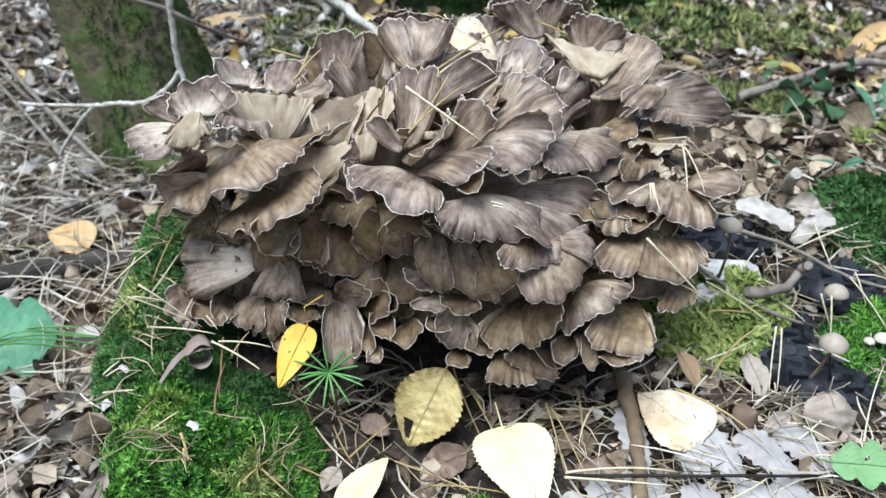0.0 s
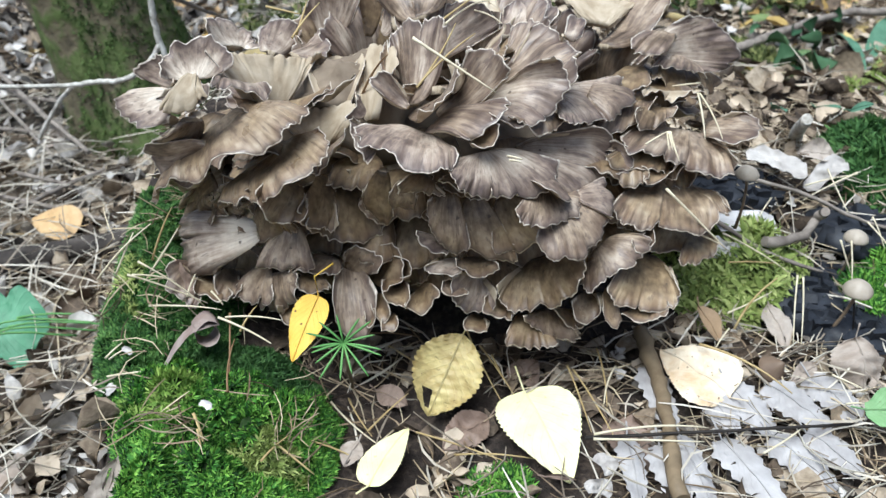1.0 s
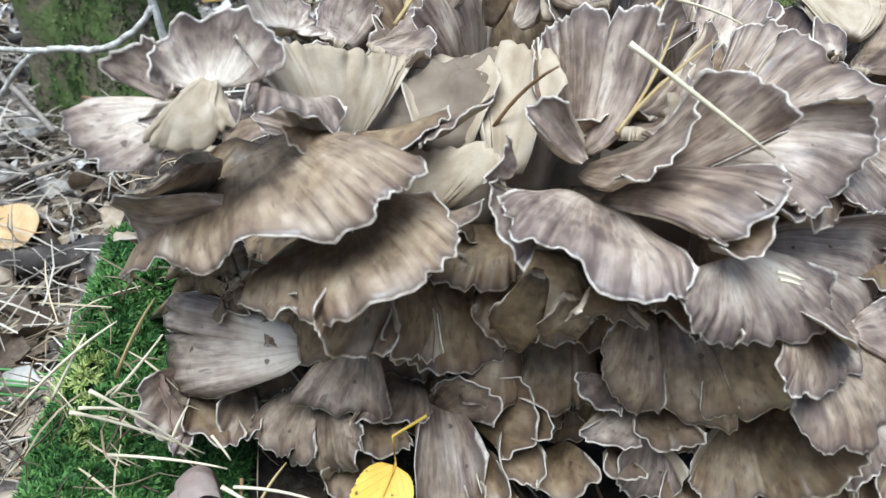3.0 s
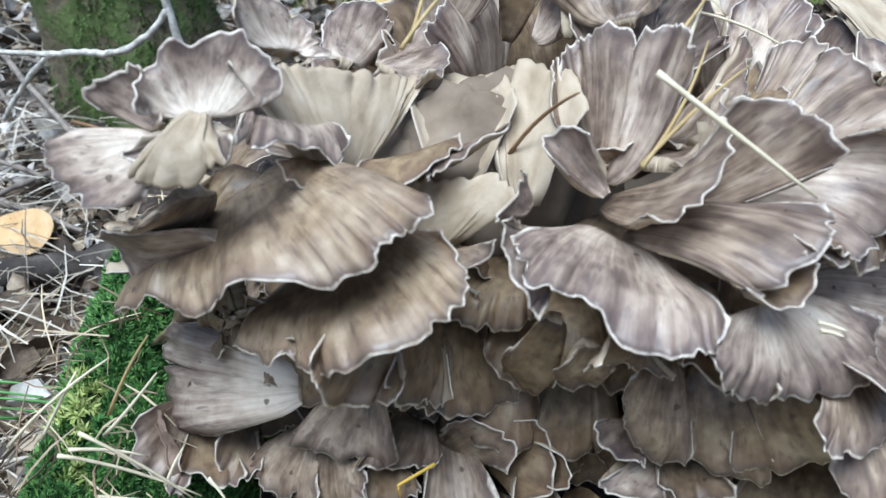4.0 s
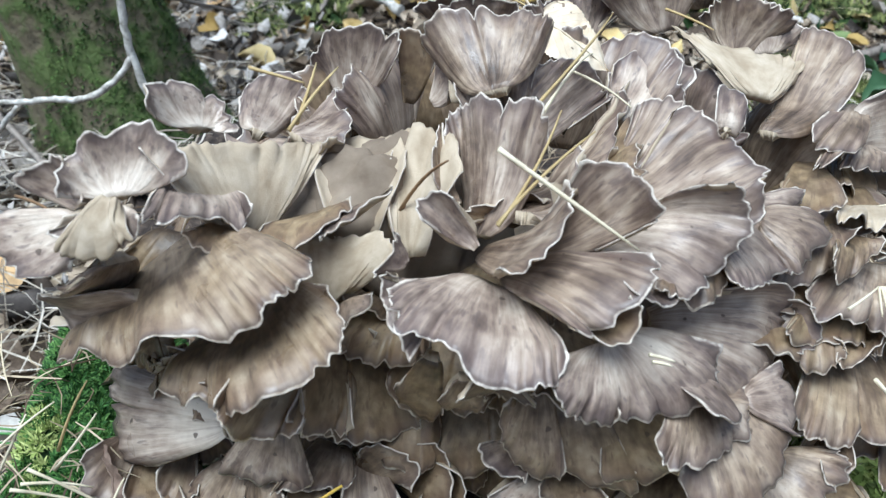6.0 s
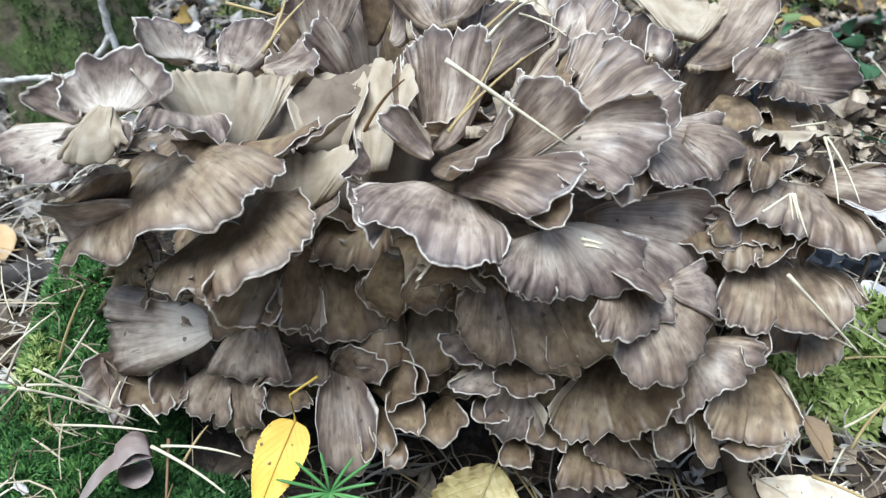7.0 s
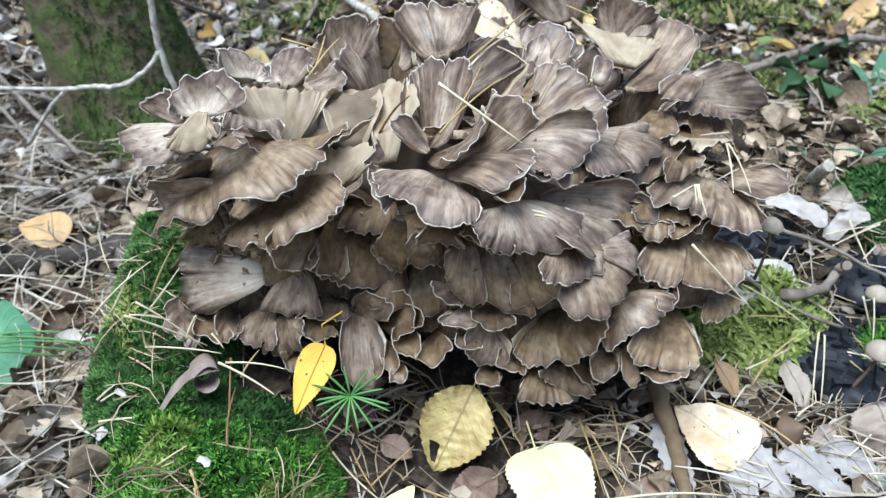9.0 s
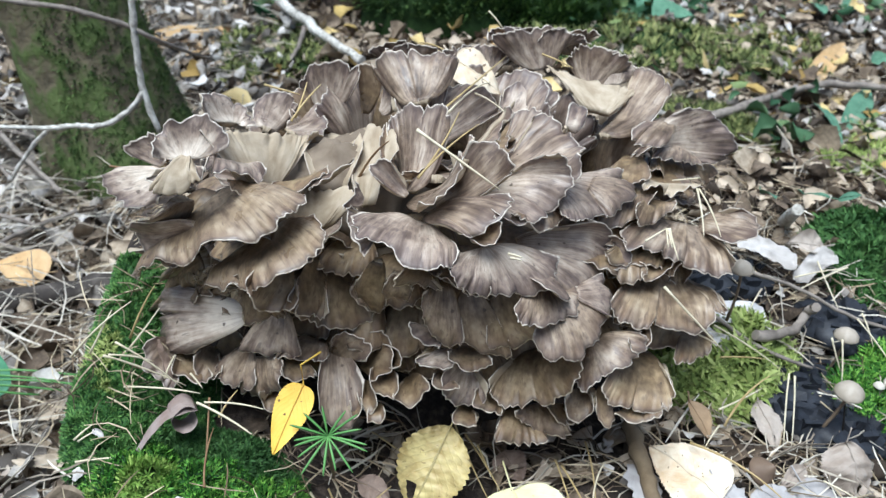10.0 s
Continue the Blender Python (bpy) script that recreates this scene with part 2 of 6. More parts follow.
def fan_point(u, v, ln, left, right, bow, q, notches, rough):
    """A place on the fan: u across from -1 to 1, v from foot to margin."""
    a = u * math.pi / 2
    c, h = (left + right) / 2, (right - left) / 2
    tip = Vector((0, ln, 0)) - c
    m = c + h * math.copysign(abs(math.sin(a)) ** 0.9, a) + tip * max(0.0, math.cos(a)) ** 0.72
    w = h.length
    su = u * w
    far = max(m.length, 0.004)
    scal = 1.03 - 0.0042 / far * abs(noise.noise(Vector((su * 300, q[2], 2)))) + 0.0036 / far * noise.noise(Vector((su * 140, q[2], 0))) + 0.12 * noise.noise(Vector((su * 62, q[2], 5))) * rough
    for at, deep, wide in notches:
        scal -= deep * math.exp(-((u - at) / wide) ** 2)
    foot = Vector((u * 0.12 * w, 0, 0))
    p = foot + (m * scal - foot) * v
    p.x *= max(v, 0.16) ** -0.30
    size = math.sqrt(ln * w)
    lift = bow * ln * 4 * v * (1 - v) - bow * 0.35 * ln * v * v * (1 - abs(u))
    lift += rough * size * v ** 2.8 * (0.09 * math.sin(q[3] + u * q[4]) + 0.06 * math.sin(q[5] + u * q[6]))
    lift += (0.06 + 0.94 * rough) * 0.0018 * v ** 3.0 * noise.noise(Vector((su * 260, v * 0.8, q[2])))
    lift += rough * 0.0058 * v ** 4.0 * noise.noise(Vector((su * 110, v * 1.2, q[2] + 7)))
    curl = noise.noise(Vector((su * 75, 1.5, q[2] + 3)))
    lift += rough * size * (0.16 * curl - 0.07) * sstep(0.68, 1.0, v) ** 2
    lift -= rough * size * 0.30 * abs(u) ** 5 * (1 - v) ** 0.7 * v ** 0.5
    lift += 0.0022 * sstep(0.7, 1, v) * noise.noise(Vector((su * 300, 3.3, q[2])))
    lift += 0.05 * size * noise.noise(Vector((p.x * 55, p.y * 55, q[2])))
    for at, deep, wide in notches:
        lift += size * 0.32 * deep * v * v * (1 if u > at else -1) * math.exp(-((u - at) / (wide * 3)) ** 2)
    return p + Vector((0, 0, lift))


def frond(x, y, z, rx, ry, rz, ln, left, right, bow, pale, rough=1.0, nv=16):
    """One fan-shaped frond: foot at x, y, z, turned by degrees, sizes in millimetres."""
    g = random.Random(round(x * 4000) * 7919 + round(y * 4000) * 101 + round(z * 4000))
    ln, left, right = ln / 1000, Vector(left) / 1000, Vector(right) / 1000
    w = (right - left).length / 2
    waves = max(1.5, w * 95)
    q = [g.uniform(0, 6.28), g.uniform(9, 15), g.uniform(0, 50), g.uniform(0, 6.28), waves * g.uniform(0.8, 1.2), g.uniform(0, 6.28), waves * g.uniform(1.6, 2.3), waves * g.uniform(4, 6)]
    nu = min(130, max(30, int(w * 3300)))
    notches = [(g.uniform(-0.75, 0.75), g.uniform(0.06, 0.16), g.uniform(0.03, 0.07)) for _ in range(int(w * 85 * rough))]
    vs = [((i / (nv - 1)) ** 0.8) for i in range(nv)]
    us = [-1 + 2 * j / (nu - 1) for j in range(nu)]
    top = [[fan_point(u, max(v, 0.03), ln, left, right, bow, q, notches, rough) for u in us] for v in vs]
    bm = bmesh.new()
    fan, margin = bm.loops.layers.uv.new("fan"), bm.loops.layers.uv.new("margin")
    data = {}

    def add(p, u, v):
        vert = bm.verts.new(p)
        edge = min(ln * (1 - v), (1 - abs(u)) * w * (0.4 + v) + max(0.0, 0.62 - v) * 0.05) * 1000
        data[vert] = (u * w * 100, v, edge)
        return vert

    up, low = [], []
    for i, v in enumerate(vs):
        th = 0.00045 + 0.0042 * (1 - v) ** 0.9
        up.append([add(p, u, v) for p, u in zip(top[i], us)])
        row = []
        for j, u in enumerate(us):
            a, b = top[min(i + 1, nv - 1)][j] - top[max(i - 1, 0)][j], top[i][min(j + 1, nu - 1)] - top[i][max(j - 1, 0)]
            n = b.cross(a)
            n = n.normalized() if n.length > 1e-9 else Vector((0, 0, 1))
            if n.z < 0 and abs(n.z) > 0.2:
                n = -n
            row.append(add(top[i][j] - n * (0.00045 + (th - 0.00045) * (1 - u ** 8)), u, v))
        low.append(row)

    def quad(vs4, mi):
        try:
            f = bm.faces.new(vs4)
        except ValueError:
            return
        f.material_index, f.smooth = mi, True
        for lp in f.loops:
            su, v, e = data[lp.vert]
            lp[fan].uv = (su, v)
            lp[margin].uv = (e, pale)

    for i in range(nv - 1):
        for j in range(nu - 1):
            quad((up[i][j], up[i][j + 1], up[i + 1][j + 1], up[i + 1][j]), 0)
            quad((low[i][j], low[i + 1][j], low[i + 1][j + 1], low[i][j + 1]), 1)
    for j in range(nu - 1):
        quad((up[0][j], low[0][j], low[0][j + 1], up[0][j + 1]), 1)
    ring_u = [up[i][0] for i in range(nv)] + up[-1][1:] + [up[i][-1] for i in range(nv - 2, -1, -1)]
    ring_l = [low[i][0] for i in range(nv)] + low[-1][1:] + [low[i][-1] for i in range(nv - 2, -1, -1)]
    for k in range(len(ring_u) - 1):
        quad((ring_u[k], ring_u[k + 1], ring_l[k + 1], ring_l[k]), 2 if data[ring_u[k]][1] > 0.6 else 0)
    ob = part("frond", bm, (UPPER, UNDER, RIM), mushroom)
    ob.matrix_local = pose(x, y, z, rx, ry, rz)
    return ob


def lump(name, centre, radii, material, parent, seed, rough=0.12, cuts=4):
    bm = bmesh.new()
    bmesh.ops.create_icosphere(bm, subdivisions=cuts, radius=1)
    for v in bm.verts:
        k = 1 + rough * noise.noise(v.co * 2.2 + Vector((seed, 0, 0))) + 0.5 * rough * noise.noise(v.co * 6 + Vector((0, seed, 0)))
        v.co = Vector((v.co.x * radii[0] * k, v.co.y * radii[1] * k, v.co.z * radii[2] * k)) + Vector(centre)
    ob = part(name, bm, material, parent)
    return smooth(ob)


lump("stalk", (0.0, 0.53, 0.13), (0.112, 0.070, 0.066), CORE, mushroom, 3, 0.2)
lump("stalk", (-0.06, 0.50, 0.20), (0.05, 0.03, 0.04), CORE, mushroom, 8, 0.2)
lump("stalk", (-0.062, 0.486, 0.208), (0.028, 0.022, 0.032), CORE, mushroom, 5, 0.25)

frond(-0.146, 0.428, 0.249, -34, -50, 117, 29, (-15, 8, 3), (11, 21, 3), 0.07, 0.77, 0.80)
frond(-0.146, 0.430, 0.253, 63, -49, 12, 17, (-9, 17, 1), (8, 11, 1), -0.08, 0.72, 0.80)
frond(-0.135, 0.434, 0.254, 62, 7, 20, 22, (-16, 1, 4), (20, 6, 4), -0.08, 0.88, 0.60)
frond(-0.123, 0.472, 0.242, 6, -20, -166, 42, (-17, 29, 9), (18, 54, 9), 0.07, 0.75, 0.90)
frond(-0.134, 0.432, 0.253, -22, 8, 147, 17, (-21, 7, 7), (8, 13, 7), 0.07, 0.75, 1.00)
frond(-0.131, 0.423, 0.259, -125, 13, -37, 20, (-10, 18, -3), (14, 5, -3), -0.08, 0.90, 0.12)
frond(-0.120, 0.478, 0.257, 53, 18, 46, 17, (-25, 4, 11), (9, -5, 11), -0.08, 0.88, 0.70)
frond(-0.104, 0.497, 0.247, 5, 26, -2, 42, (-12, 20, 1), (12, 37, 1), -0.08, 0.70, 1.00)
frond(-0.092, 0.501, 0.244, 7, -5, -44, 27, (-18, 32, 2), (20, -2, 2), -0.08, 0.52, 1.00)
frond(-0.075, 0.545, 0.238, 89, 13, -21, 35, (-20, 11, 6), (19, 30, 6), -0.08, 0.62, 0.70)
frond(-0.049, 0.535, 0.241, 87, 7, -14, 31, (-8, 28, 4), (10, 25, 4), -0.08, 0.20, 0.70)
frond(-0.040, 0.526, 0.246, 68, 18, -68, 18, (-12, 19, 4), (13, 16, 4), -0.08, 0.65, 1.00)
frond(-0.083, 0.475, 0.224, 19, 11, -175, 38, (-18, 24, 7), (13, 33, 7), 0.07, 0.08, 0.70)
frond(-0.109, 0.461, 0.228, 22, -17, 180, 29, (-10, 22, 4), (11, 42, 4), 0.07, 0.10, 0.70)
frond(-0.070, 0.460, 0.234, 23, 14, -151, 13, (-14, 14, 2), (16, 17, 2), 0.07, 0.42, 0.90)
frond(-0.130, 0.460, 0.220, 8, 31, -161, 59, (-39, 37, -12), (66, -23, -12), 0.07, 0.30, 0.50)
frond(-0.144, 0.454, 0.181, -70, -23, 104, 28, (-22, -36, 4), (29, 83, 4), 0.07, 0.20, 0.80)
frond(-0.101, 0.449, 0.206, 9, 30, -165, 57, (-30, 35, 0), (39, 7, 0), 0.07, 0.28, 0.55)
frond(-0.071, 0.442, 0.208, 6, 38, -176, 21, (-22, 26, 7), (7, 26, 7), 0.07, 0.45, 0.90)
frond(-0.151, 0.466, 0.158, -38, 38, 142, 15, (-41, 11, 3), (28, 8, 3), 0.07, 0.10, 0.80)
frond(-0.047, 0.430, 0.232, 83, -52, 42, 10, (-8, 12, 2), (8, 11, 2), -0.08, 0.57, 1.00)
frond(-0.024, 0.455, 0.226, 63, -17, -44, 49, (-24, 37, 0), (23, 36, 0), -0.08, 0.52, 0.60)
frond(-0.030, 0.455, 0.240, 18, 21, 19, 35, (-6, 20, 3), (2, 36, 3), -0.08, 0.32, 0.70)
frond(-0.014, 0.492, 0.251, 39, -12, 1, 30, (-15, 16, -1), (18, 24, -1), -0.08, 0.50, 0.80)
frond(-0.014, 0.456, 0.237, 6, -28, -43, 80, (-18, 96, 8), (21, 1, 8), -0.08, 0.45, 0.70)
frond(-0.006, 0.478, 0.250, 1, 53, -26, 74, (-19, 33, 5), (12, 68, 5), -0.08, 0.65, 0.80)
frond(0.006, 0.460, 0.242, 7, -29, -47, 46, (-18, 68, 4), (27, 4, 4), -0.08, 0.10, 0.80)
frond(-0.023, 0.450, 0.224, 36, 22, -131, 41, (-20, 36, 5), (14, 32, 5), -0.08, 0.42, 0.60)
frond(-0.009, 0.452, 0.219, 59, 35, -73, 56, (-15, 37, 7), (12, 51, 7), -0.08, 0.47, 0.70)
frond(-0.014, 0.452, 0.213, 27, 20, -140, 62, (-20, 57, 2), (14, 52, 2), 0.07, 0.49, 0.75)
frond(-0.019, 0.443, 0.216, 9, -11, 167, 52, (-27, 41, 7), (30, 31, 7), 0.07, 0.69, 0.80)
frond(-0.041, 0.431, 0.221, 10, -37, 138, 20, (-15, 26, 5), (10, 17, 5), 0.07, 0.57, 0.80)
frond(-0.024, 0.440, 0.231, 62, -36, 25, 26, (-7, 23, 11), (5, 22, 11), -0.08, 0.57, 0.80)
frond(0.011, 0.459, 0.229, 26, -2, -68, 65, (-34, 48, -3), (38, 43, -3), -0.08, 0.49, 0.65)
frond(0.019, 0.453, 0.229, 5, 23, -126, 42, (-18, 39, 22), (31, 30, 22), 0.07, 0.75, 0.60)
frond(0.064, 0.466, 0.226, -20, 5, -108, 28, (-40, 28, 3), (37, 4, 3), 0.07, 0.57, 0.80)
frond(0.081, 0.471, 0.225, -18, 13, -112, 26, (-25, 25, -4), (15, 12, -4), 0.07, 0.47, 0.80)
frond(0.015, 0.413, 0.216, -41, -3, -142, 29, (-42, 20, 2), (28, -3, 2), 0.07, 0.73, 0.60)
frond(0.034, 0.435, 0.203, -23, 22, -95, 56, (-18, 39, 18), (38, 8, 18), 0.07, 0.57, 0.65)
frond(0.008, 0.418, 0.221, 18, 30, -137, 21, (-7, 21, 7), (8, 17, 7), 0.07, 0.20, 0.80)
frond(0.068, 0.420, 0.182, -21, 24, -86, 25, (-16, 19, 0), (11, 17, 0), 0.07, 0.57, 0.80)
frond(0.083, 0.463, 0.189, -9, 47, -127, 27, (-8, 15, 11), (12, 15, 11), 0.07, 0.47, 0.80)
frond(0.040, 0.530, 0.236, 25, 13, -22, 44, (-13, 19, 3), (21, 35, 3), -0.08, 0.70, 0.70)
frond(-0.029, 0.555, 0.263, 117, -15, 0, 25, (-12, 24, 4), (11, 21, 4), -0.08, 0.60, 0.80)
frond(-0.016, 0.545, 0.266, 91, -11, 10, 18, (-17, 14, 3), (16, 5, 3), -0.08, 0.60, 0.80)
frond(-0.028, 0.535, 0.259, 86, 11, -3, 18, (-13, 10, 1), (9, 19, 1), -0.08, 0.50, 1.00)
frond(-0.029, 0.511, 0.251, 132, -1, 158, 30, (-5, 34, 2), (8, 21, 2), -0.08, 0.90, 0.12)
frond(0.100, 0.545, 0.238, 157, -8, -178, 36, (-35, 35, 2), (28, 48, 2), -0.08, 0.90, 0.12)
frond(0.119, 0.587, 0.244, 68, -10, 6, 25, (-19, 21, -2), (21, 3, -2), -0.08, 0.70, 0.80)
frond(0.072, 0.610, 0.257, 109, -15, -2, 24, (-35, 30, 7), (35, 6, 7), -0.08, 0.65, 0.80)
frond(0.066, 0.482, 0.255, -7, -3, -22, 54, (-6, 42, -1), (6, 31, -1), -0.08, 0.67, 0.80)
frond(0.029, 0.580, 0.248, 69, 16, 42, 25, (-45, 15, 7), (23, 18, 7), -0.08, 0.60, 0.80)
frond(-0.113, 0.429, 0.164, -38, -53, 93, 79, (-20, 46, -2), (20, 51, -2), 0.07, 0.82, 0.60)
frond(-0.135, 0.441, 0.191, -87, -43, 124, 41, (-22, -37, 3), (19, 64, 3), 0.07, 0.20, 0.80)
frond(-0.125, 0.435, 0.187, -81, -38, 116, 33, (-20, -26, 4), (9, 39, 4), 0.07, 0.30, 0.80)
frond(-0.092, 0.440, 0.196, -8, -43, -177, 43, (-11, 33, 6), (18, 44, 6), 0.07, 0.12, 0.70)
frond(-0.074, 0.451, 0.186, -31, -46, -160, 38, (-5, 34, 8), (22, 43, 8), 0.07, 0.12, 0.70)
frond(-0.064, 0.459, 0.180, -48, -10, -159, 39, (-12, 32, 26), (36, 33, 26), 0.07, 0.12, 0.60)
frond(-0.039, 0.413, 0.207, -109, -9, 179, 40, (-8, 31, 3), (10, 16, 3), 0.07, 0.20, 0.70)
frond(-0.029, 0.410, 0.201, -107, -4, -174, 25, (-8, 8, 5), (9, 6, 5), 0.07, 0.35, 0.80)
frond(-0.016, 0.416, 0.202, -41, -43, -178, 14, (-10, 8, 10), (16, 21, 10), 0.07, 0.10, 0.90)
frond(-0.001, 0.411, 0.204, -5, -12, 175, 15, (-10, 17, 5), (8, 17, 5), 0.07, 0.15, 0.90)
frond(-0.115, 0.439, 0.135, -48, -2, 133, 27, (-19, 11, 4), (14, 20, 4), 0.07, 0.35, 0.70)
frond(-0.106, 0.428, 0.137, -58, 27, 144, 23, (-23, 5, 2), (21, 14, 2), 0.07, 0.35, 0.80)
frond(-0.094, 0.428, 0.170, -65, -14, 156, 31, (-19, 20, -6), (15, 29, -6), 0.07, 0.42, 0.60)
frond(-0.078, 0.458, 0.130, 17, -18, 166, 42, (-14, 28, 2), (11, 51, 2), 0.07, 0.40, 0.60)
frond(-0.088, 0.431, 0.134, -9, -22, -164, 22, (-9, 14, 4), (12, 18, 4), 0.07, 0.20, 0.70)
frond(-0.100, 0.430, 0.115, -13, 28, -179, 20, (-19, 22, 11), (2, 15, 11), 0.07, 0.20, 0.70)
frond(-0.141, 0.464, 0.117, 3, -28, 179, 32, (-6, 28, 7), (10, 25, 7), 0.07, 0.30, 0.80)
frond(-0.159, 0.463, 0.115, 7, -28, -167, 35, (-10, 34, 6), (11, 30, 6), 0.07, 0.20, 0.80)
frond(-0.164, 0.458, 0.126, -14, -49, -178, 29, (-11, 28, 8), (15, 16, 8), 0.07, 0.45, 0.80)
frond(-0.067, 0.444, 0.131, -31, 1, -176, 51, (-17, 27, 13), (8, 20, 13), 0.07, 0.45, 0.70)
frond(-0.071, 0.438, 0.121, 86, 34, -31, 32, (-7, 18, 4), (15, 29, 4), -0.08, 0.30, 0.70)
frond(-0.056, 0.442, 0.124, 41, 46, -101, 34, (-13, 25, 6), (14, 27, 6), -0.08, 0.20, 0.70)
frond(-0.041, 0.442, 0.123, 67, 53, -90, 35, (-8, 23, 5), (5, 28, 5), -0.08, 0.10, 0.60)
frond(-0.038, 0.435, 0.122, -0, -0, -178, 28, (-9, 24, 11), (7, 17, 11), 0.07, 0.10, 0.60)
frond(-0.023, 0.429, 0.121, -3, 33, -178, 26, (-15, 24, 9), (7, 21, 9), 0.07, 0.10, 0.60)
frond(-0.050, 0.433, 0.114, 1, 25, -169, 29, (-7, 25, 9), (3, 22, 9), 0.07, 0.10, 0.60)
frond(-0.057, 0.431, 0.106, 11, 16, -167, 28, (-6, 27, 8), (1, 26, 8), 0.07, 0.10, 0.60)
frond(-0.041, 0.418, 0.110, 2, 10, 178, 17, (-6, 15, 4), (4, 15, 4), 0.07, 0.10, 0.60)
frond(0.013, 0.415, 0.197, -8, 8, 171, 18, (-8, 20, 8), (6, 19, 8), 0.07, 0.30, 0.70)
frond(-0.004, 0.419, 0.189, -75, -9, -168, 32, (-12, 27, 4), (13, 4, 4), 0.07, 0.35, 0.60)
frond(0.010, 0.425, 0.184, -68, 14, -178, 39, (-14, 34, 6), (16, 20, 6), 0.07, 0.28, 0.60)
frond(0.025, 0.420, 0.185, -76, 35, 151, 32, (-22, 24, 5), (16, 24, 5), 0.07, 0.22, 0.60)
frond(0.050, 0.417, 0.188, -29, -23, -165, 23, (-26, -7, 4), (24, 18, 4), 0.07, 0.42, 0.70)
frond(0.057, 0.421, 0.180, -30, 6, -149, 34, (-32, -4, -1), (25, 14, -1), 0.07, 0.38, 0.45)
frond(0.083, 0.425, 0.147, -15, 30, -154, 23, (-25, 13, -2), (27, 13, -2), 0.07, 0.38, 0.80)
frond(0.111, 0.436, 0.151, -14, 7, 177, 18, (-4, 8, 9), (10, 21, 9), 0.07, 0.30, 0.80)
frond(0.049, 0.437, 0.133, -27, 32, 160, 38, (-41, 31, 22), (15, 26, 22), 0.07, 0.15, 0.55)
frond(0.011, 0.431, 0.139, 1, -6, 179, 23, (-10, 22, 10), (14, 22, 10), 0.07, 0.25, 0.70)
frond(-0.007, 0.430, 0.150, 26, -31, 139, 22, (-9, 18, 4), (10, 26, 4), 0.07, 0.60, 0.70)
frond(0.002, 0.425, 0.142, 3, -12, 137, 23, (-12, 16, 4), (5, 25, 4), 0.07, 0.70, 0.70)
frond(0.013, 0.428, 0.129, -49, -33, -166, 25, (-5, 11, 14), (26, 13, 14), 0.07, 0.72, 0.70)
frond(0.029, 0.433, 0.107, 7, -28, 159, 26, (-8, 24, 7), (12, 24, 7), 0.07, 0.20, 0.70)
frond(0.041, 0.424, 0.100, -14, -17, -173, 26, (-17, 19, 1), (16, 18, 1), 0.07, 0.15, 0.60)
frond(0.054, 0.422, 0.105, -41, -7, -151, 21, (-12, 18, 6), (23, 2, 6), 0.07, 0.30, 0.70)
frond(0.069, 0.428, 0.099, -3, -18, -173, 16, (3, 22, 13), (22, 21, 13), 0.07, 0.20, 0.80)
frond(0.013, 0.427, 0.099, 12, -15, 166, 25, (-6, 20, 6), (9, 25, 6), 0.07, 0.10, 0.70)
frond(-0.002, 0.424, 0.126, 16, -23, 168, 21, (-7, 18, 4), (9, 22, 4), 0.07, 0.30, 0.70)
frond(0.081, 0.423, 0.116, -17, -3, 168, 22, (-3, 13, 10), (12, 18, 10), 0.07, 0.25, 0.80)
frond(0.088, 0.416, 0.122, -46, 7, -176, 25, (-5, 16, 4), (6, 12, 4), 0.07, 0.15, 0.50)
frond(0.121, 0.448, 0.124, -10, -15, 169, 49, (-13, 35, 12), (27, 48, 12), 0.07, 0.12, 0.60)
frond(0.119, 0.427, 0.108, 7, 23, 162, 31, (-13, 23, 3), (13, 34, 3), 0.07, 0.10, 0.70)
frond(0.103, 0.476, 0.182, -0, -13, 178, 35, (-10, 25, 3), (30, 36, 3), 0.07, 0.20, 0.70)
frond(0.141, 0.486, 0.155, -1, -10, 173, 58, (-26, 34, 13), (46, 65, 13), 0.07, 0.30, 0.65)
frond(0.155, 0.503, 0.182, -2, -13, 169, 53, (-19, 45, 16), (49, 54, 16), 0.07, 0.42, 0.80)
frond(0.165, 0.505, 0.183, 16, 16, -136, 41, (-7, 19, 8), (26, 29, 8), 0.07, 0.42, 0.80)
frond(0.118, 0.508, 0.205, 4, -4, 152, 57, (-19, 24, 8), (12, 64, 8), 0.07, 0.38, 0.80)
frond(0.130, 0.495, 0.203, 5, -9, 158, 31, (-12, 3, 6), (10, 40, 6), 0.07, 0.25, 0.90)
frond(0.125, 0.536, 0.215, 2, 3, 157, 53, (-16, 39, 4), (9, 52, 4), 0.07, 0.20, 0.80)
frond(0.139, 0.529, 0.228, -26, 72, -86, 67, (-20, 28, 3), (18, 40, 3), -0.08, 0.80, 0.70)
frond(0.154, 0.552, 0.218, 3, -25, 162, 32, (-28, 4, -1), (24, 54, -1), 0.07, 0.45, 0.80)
frond(0.153, 0.556, 0.232, -1, -25, 151, 48, (-6, 24, 2), (15, 42, 2), 0.07, 0.40, 0.90)
frond(0.052, 0.450, 0.221, -3, -14, -154, 18, (-28, 5, 3), (41, 23, 3), 0.07, 0.30, 0.80)
frond(0.140, 0.486, 0.166, 14, 7, 155, 43, (-9, 30, 5), (7, 46, 5), 0.07, 0.20, 0.80)
frond(0.158, 0.468, 0.130, -8, -5, 169, 34, (-9, 18, 4), (16, 41, 4), 0.07, 0.10, 0.70)
frond(0.135, 0.496, 0.167, 20, -2, 150, 54, (-22, 32, 3), (14, 70, 3), 0.07, 0.15, 0.80)
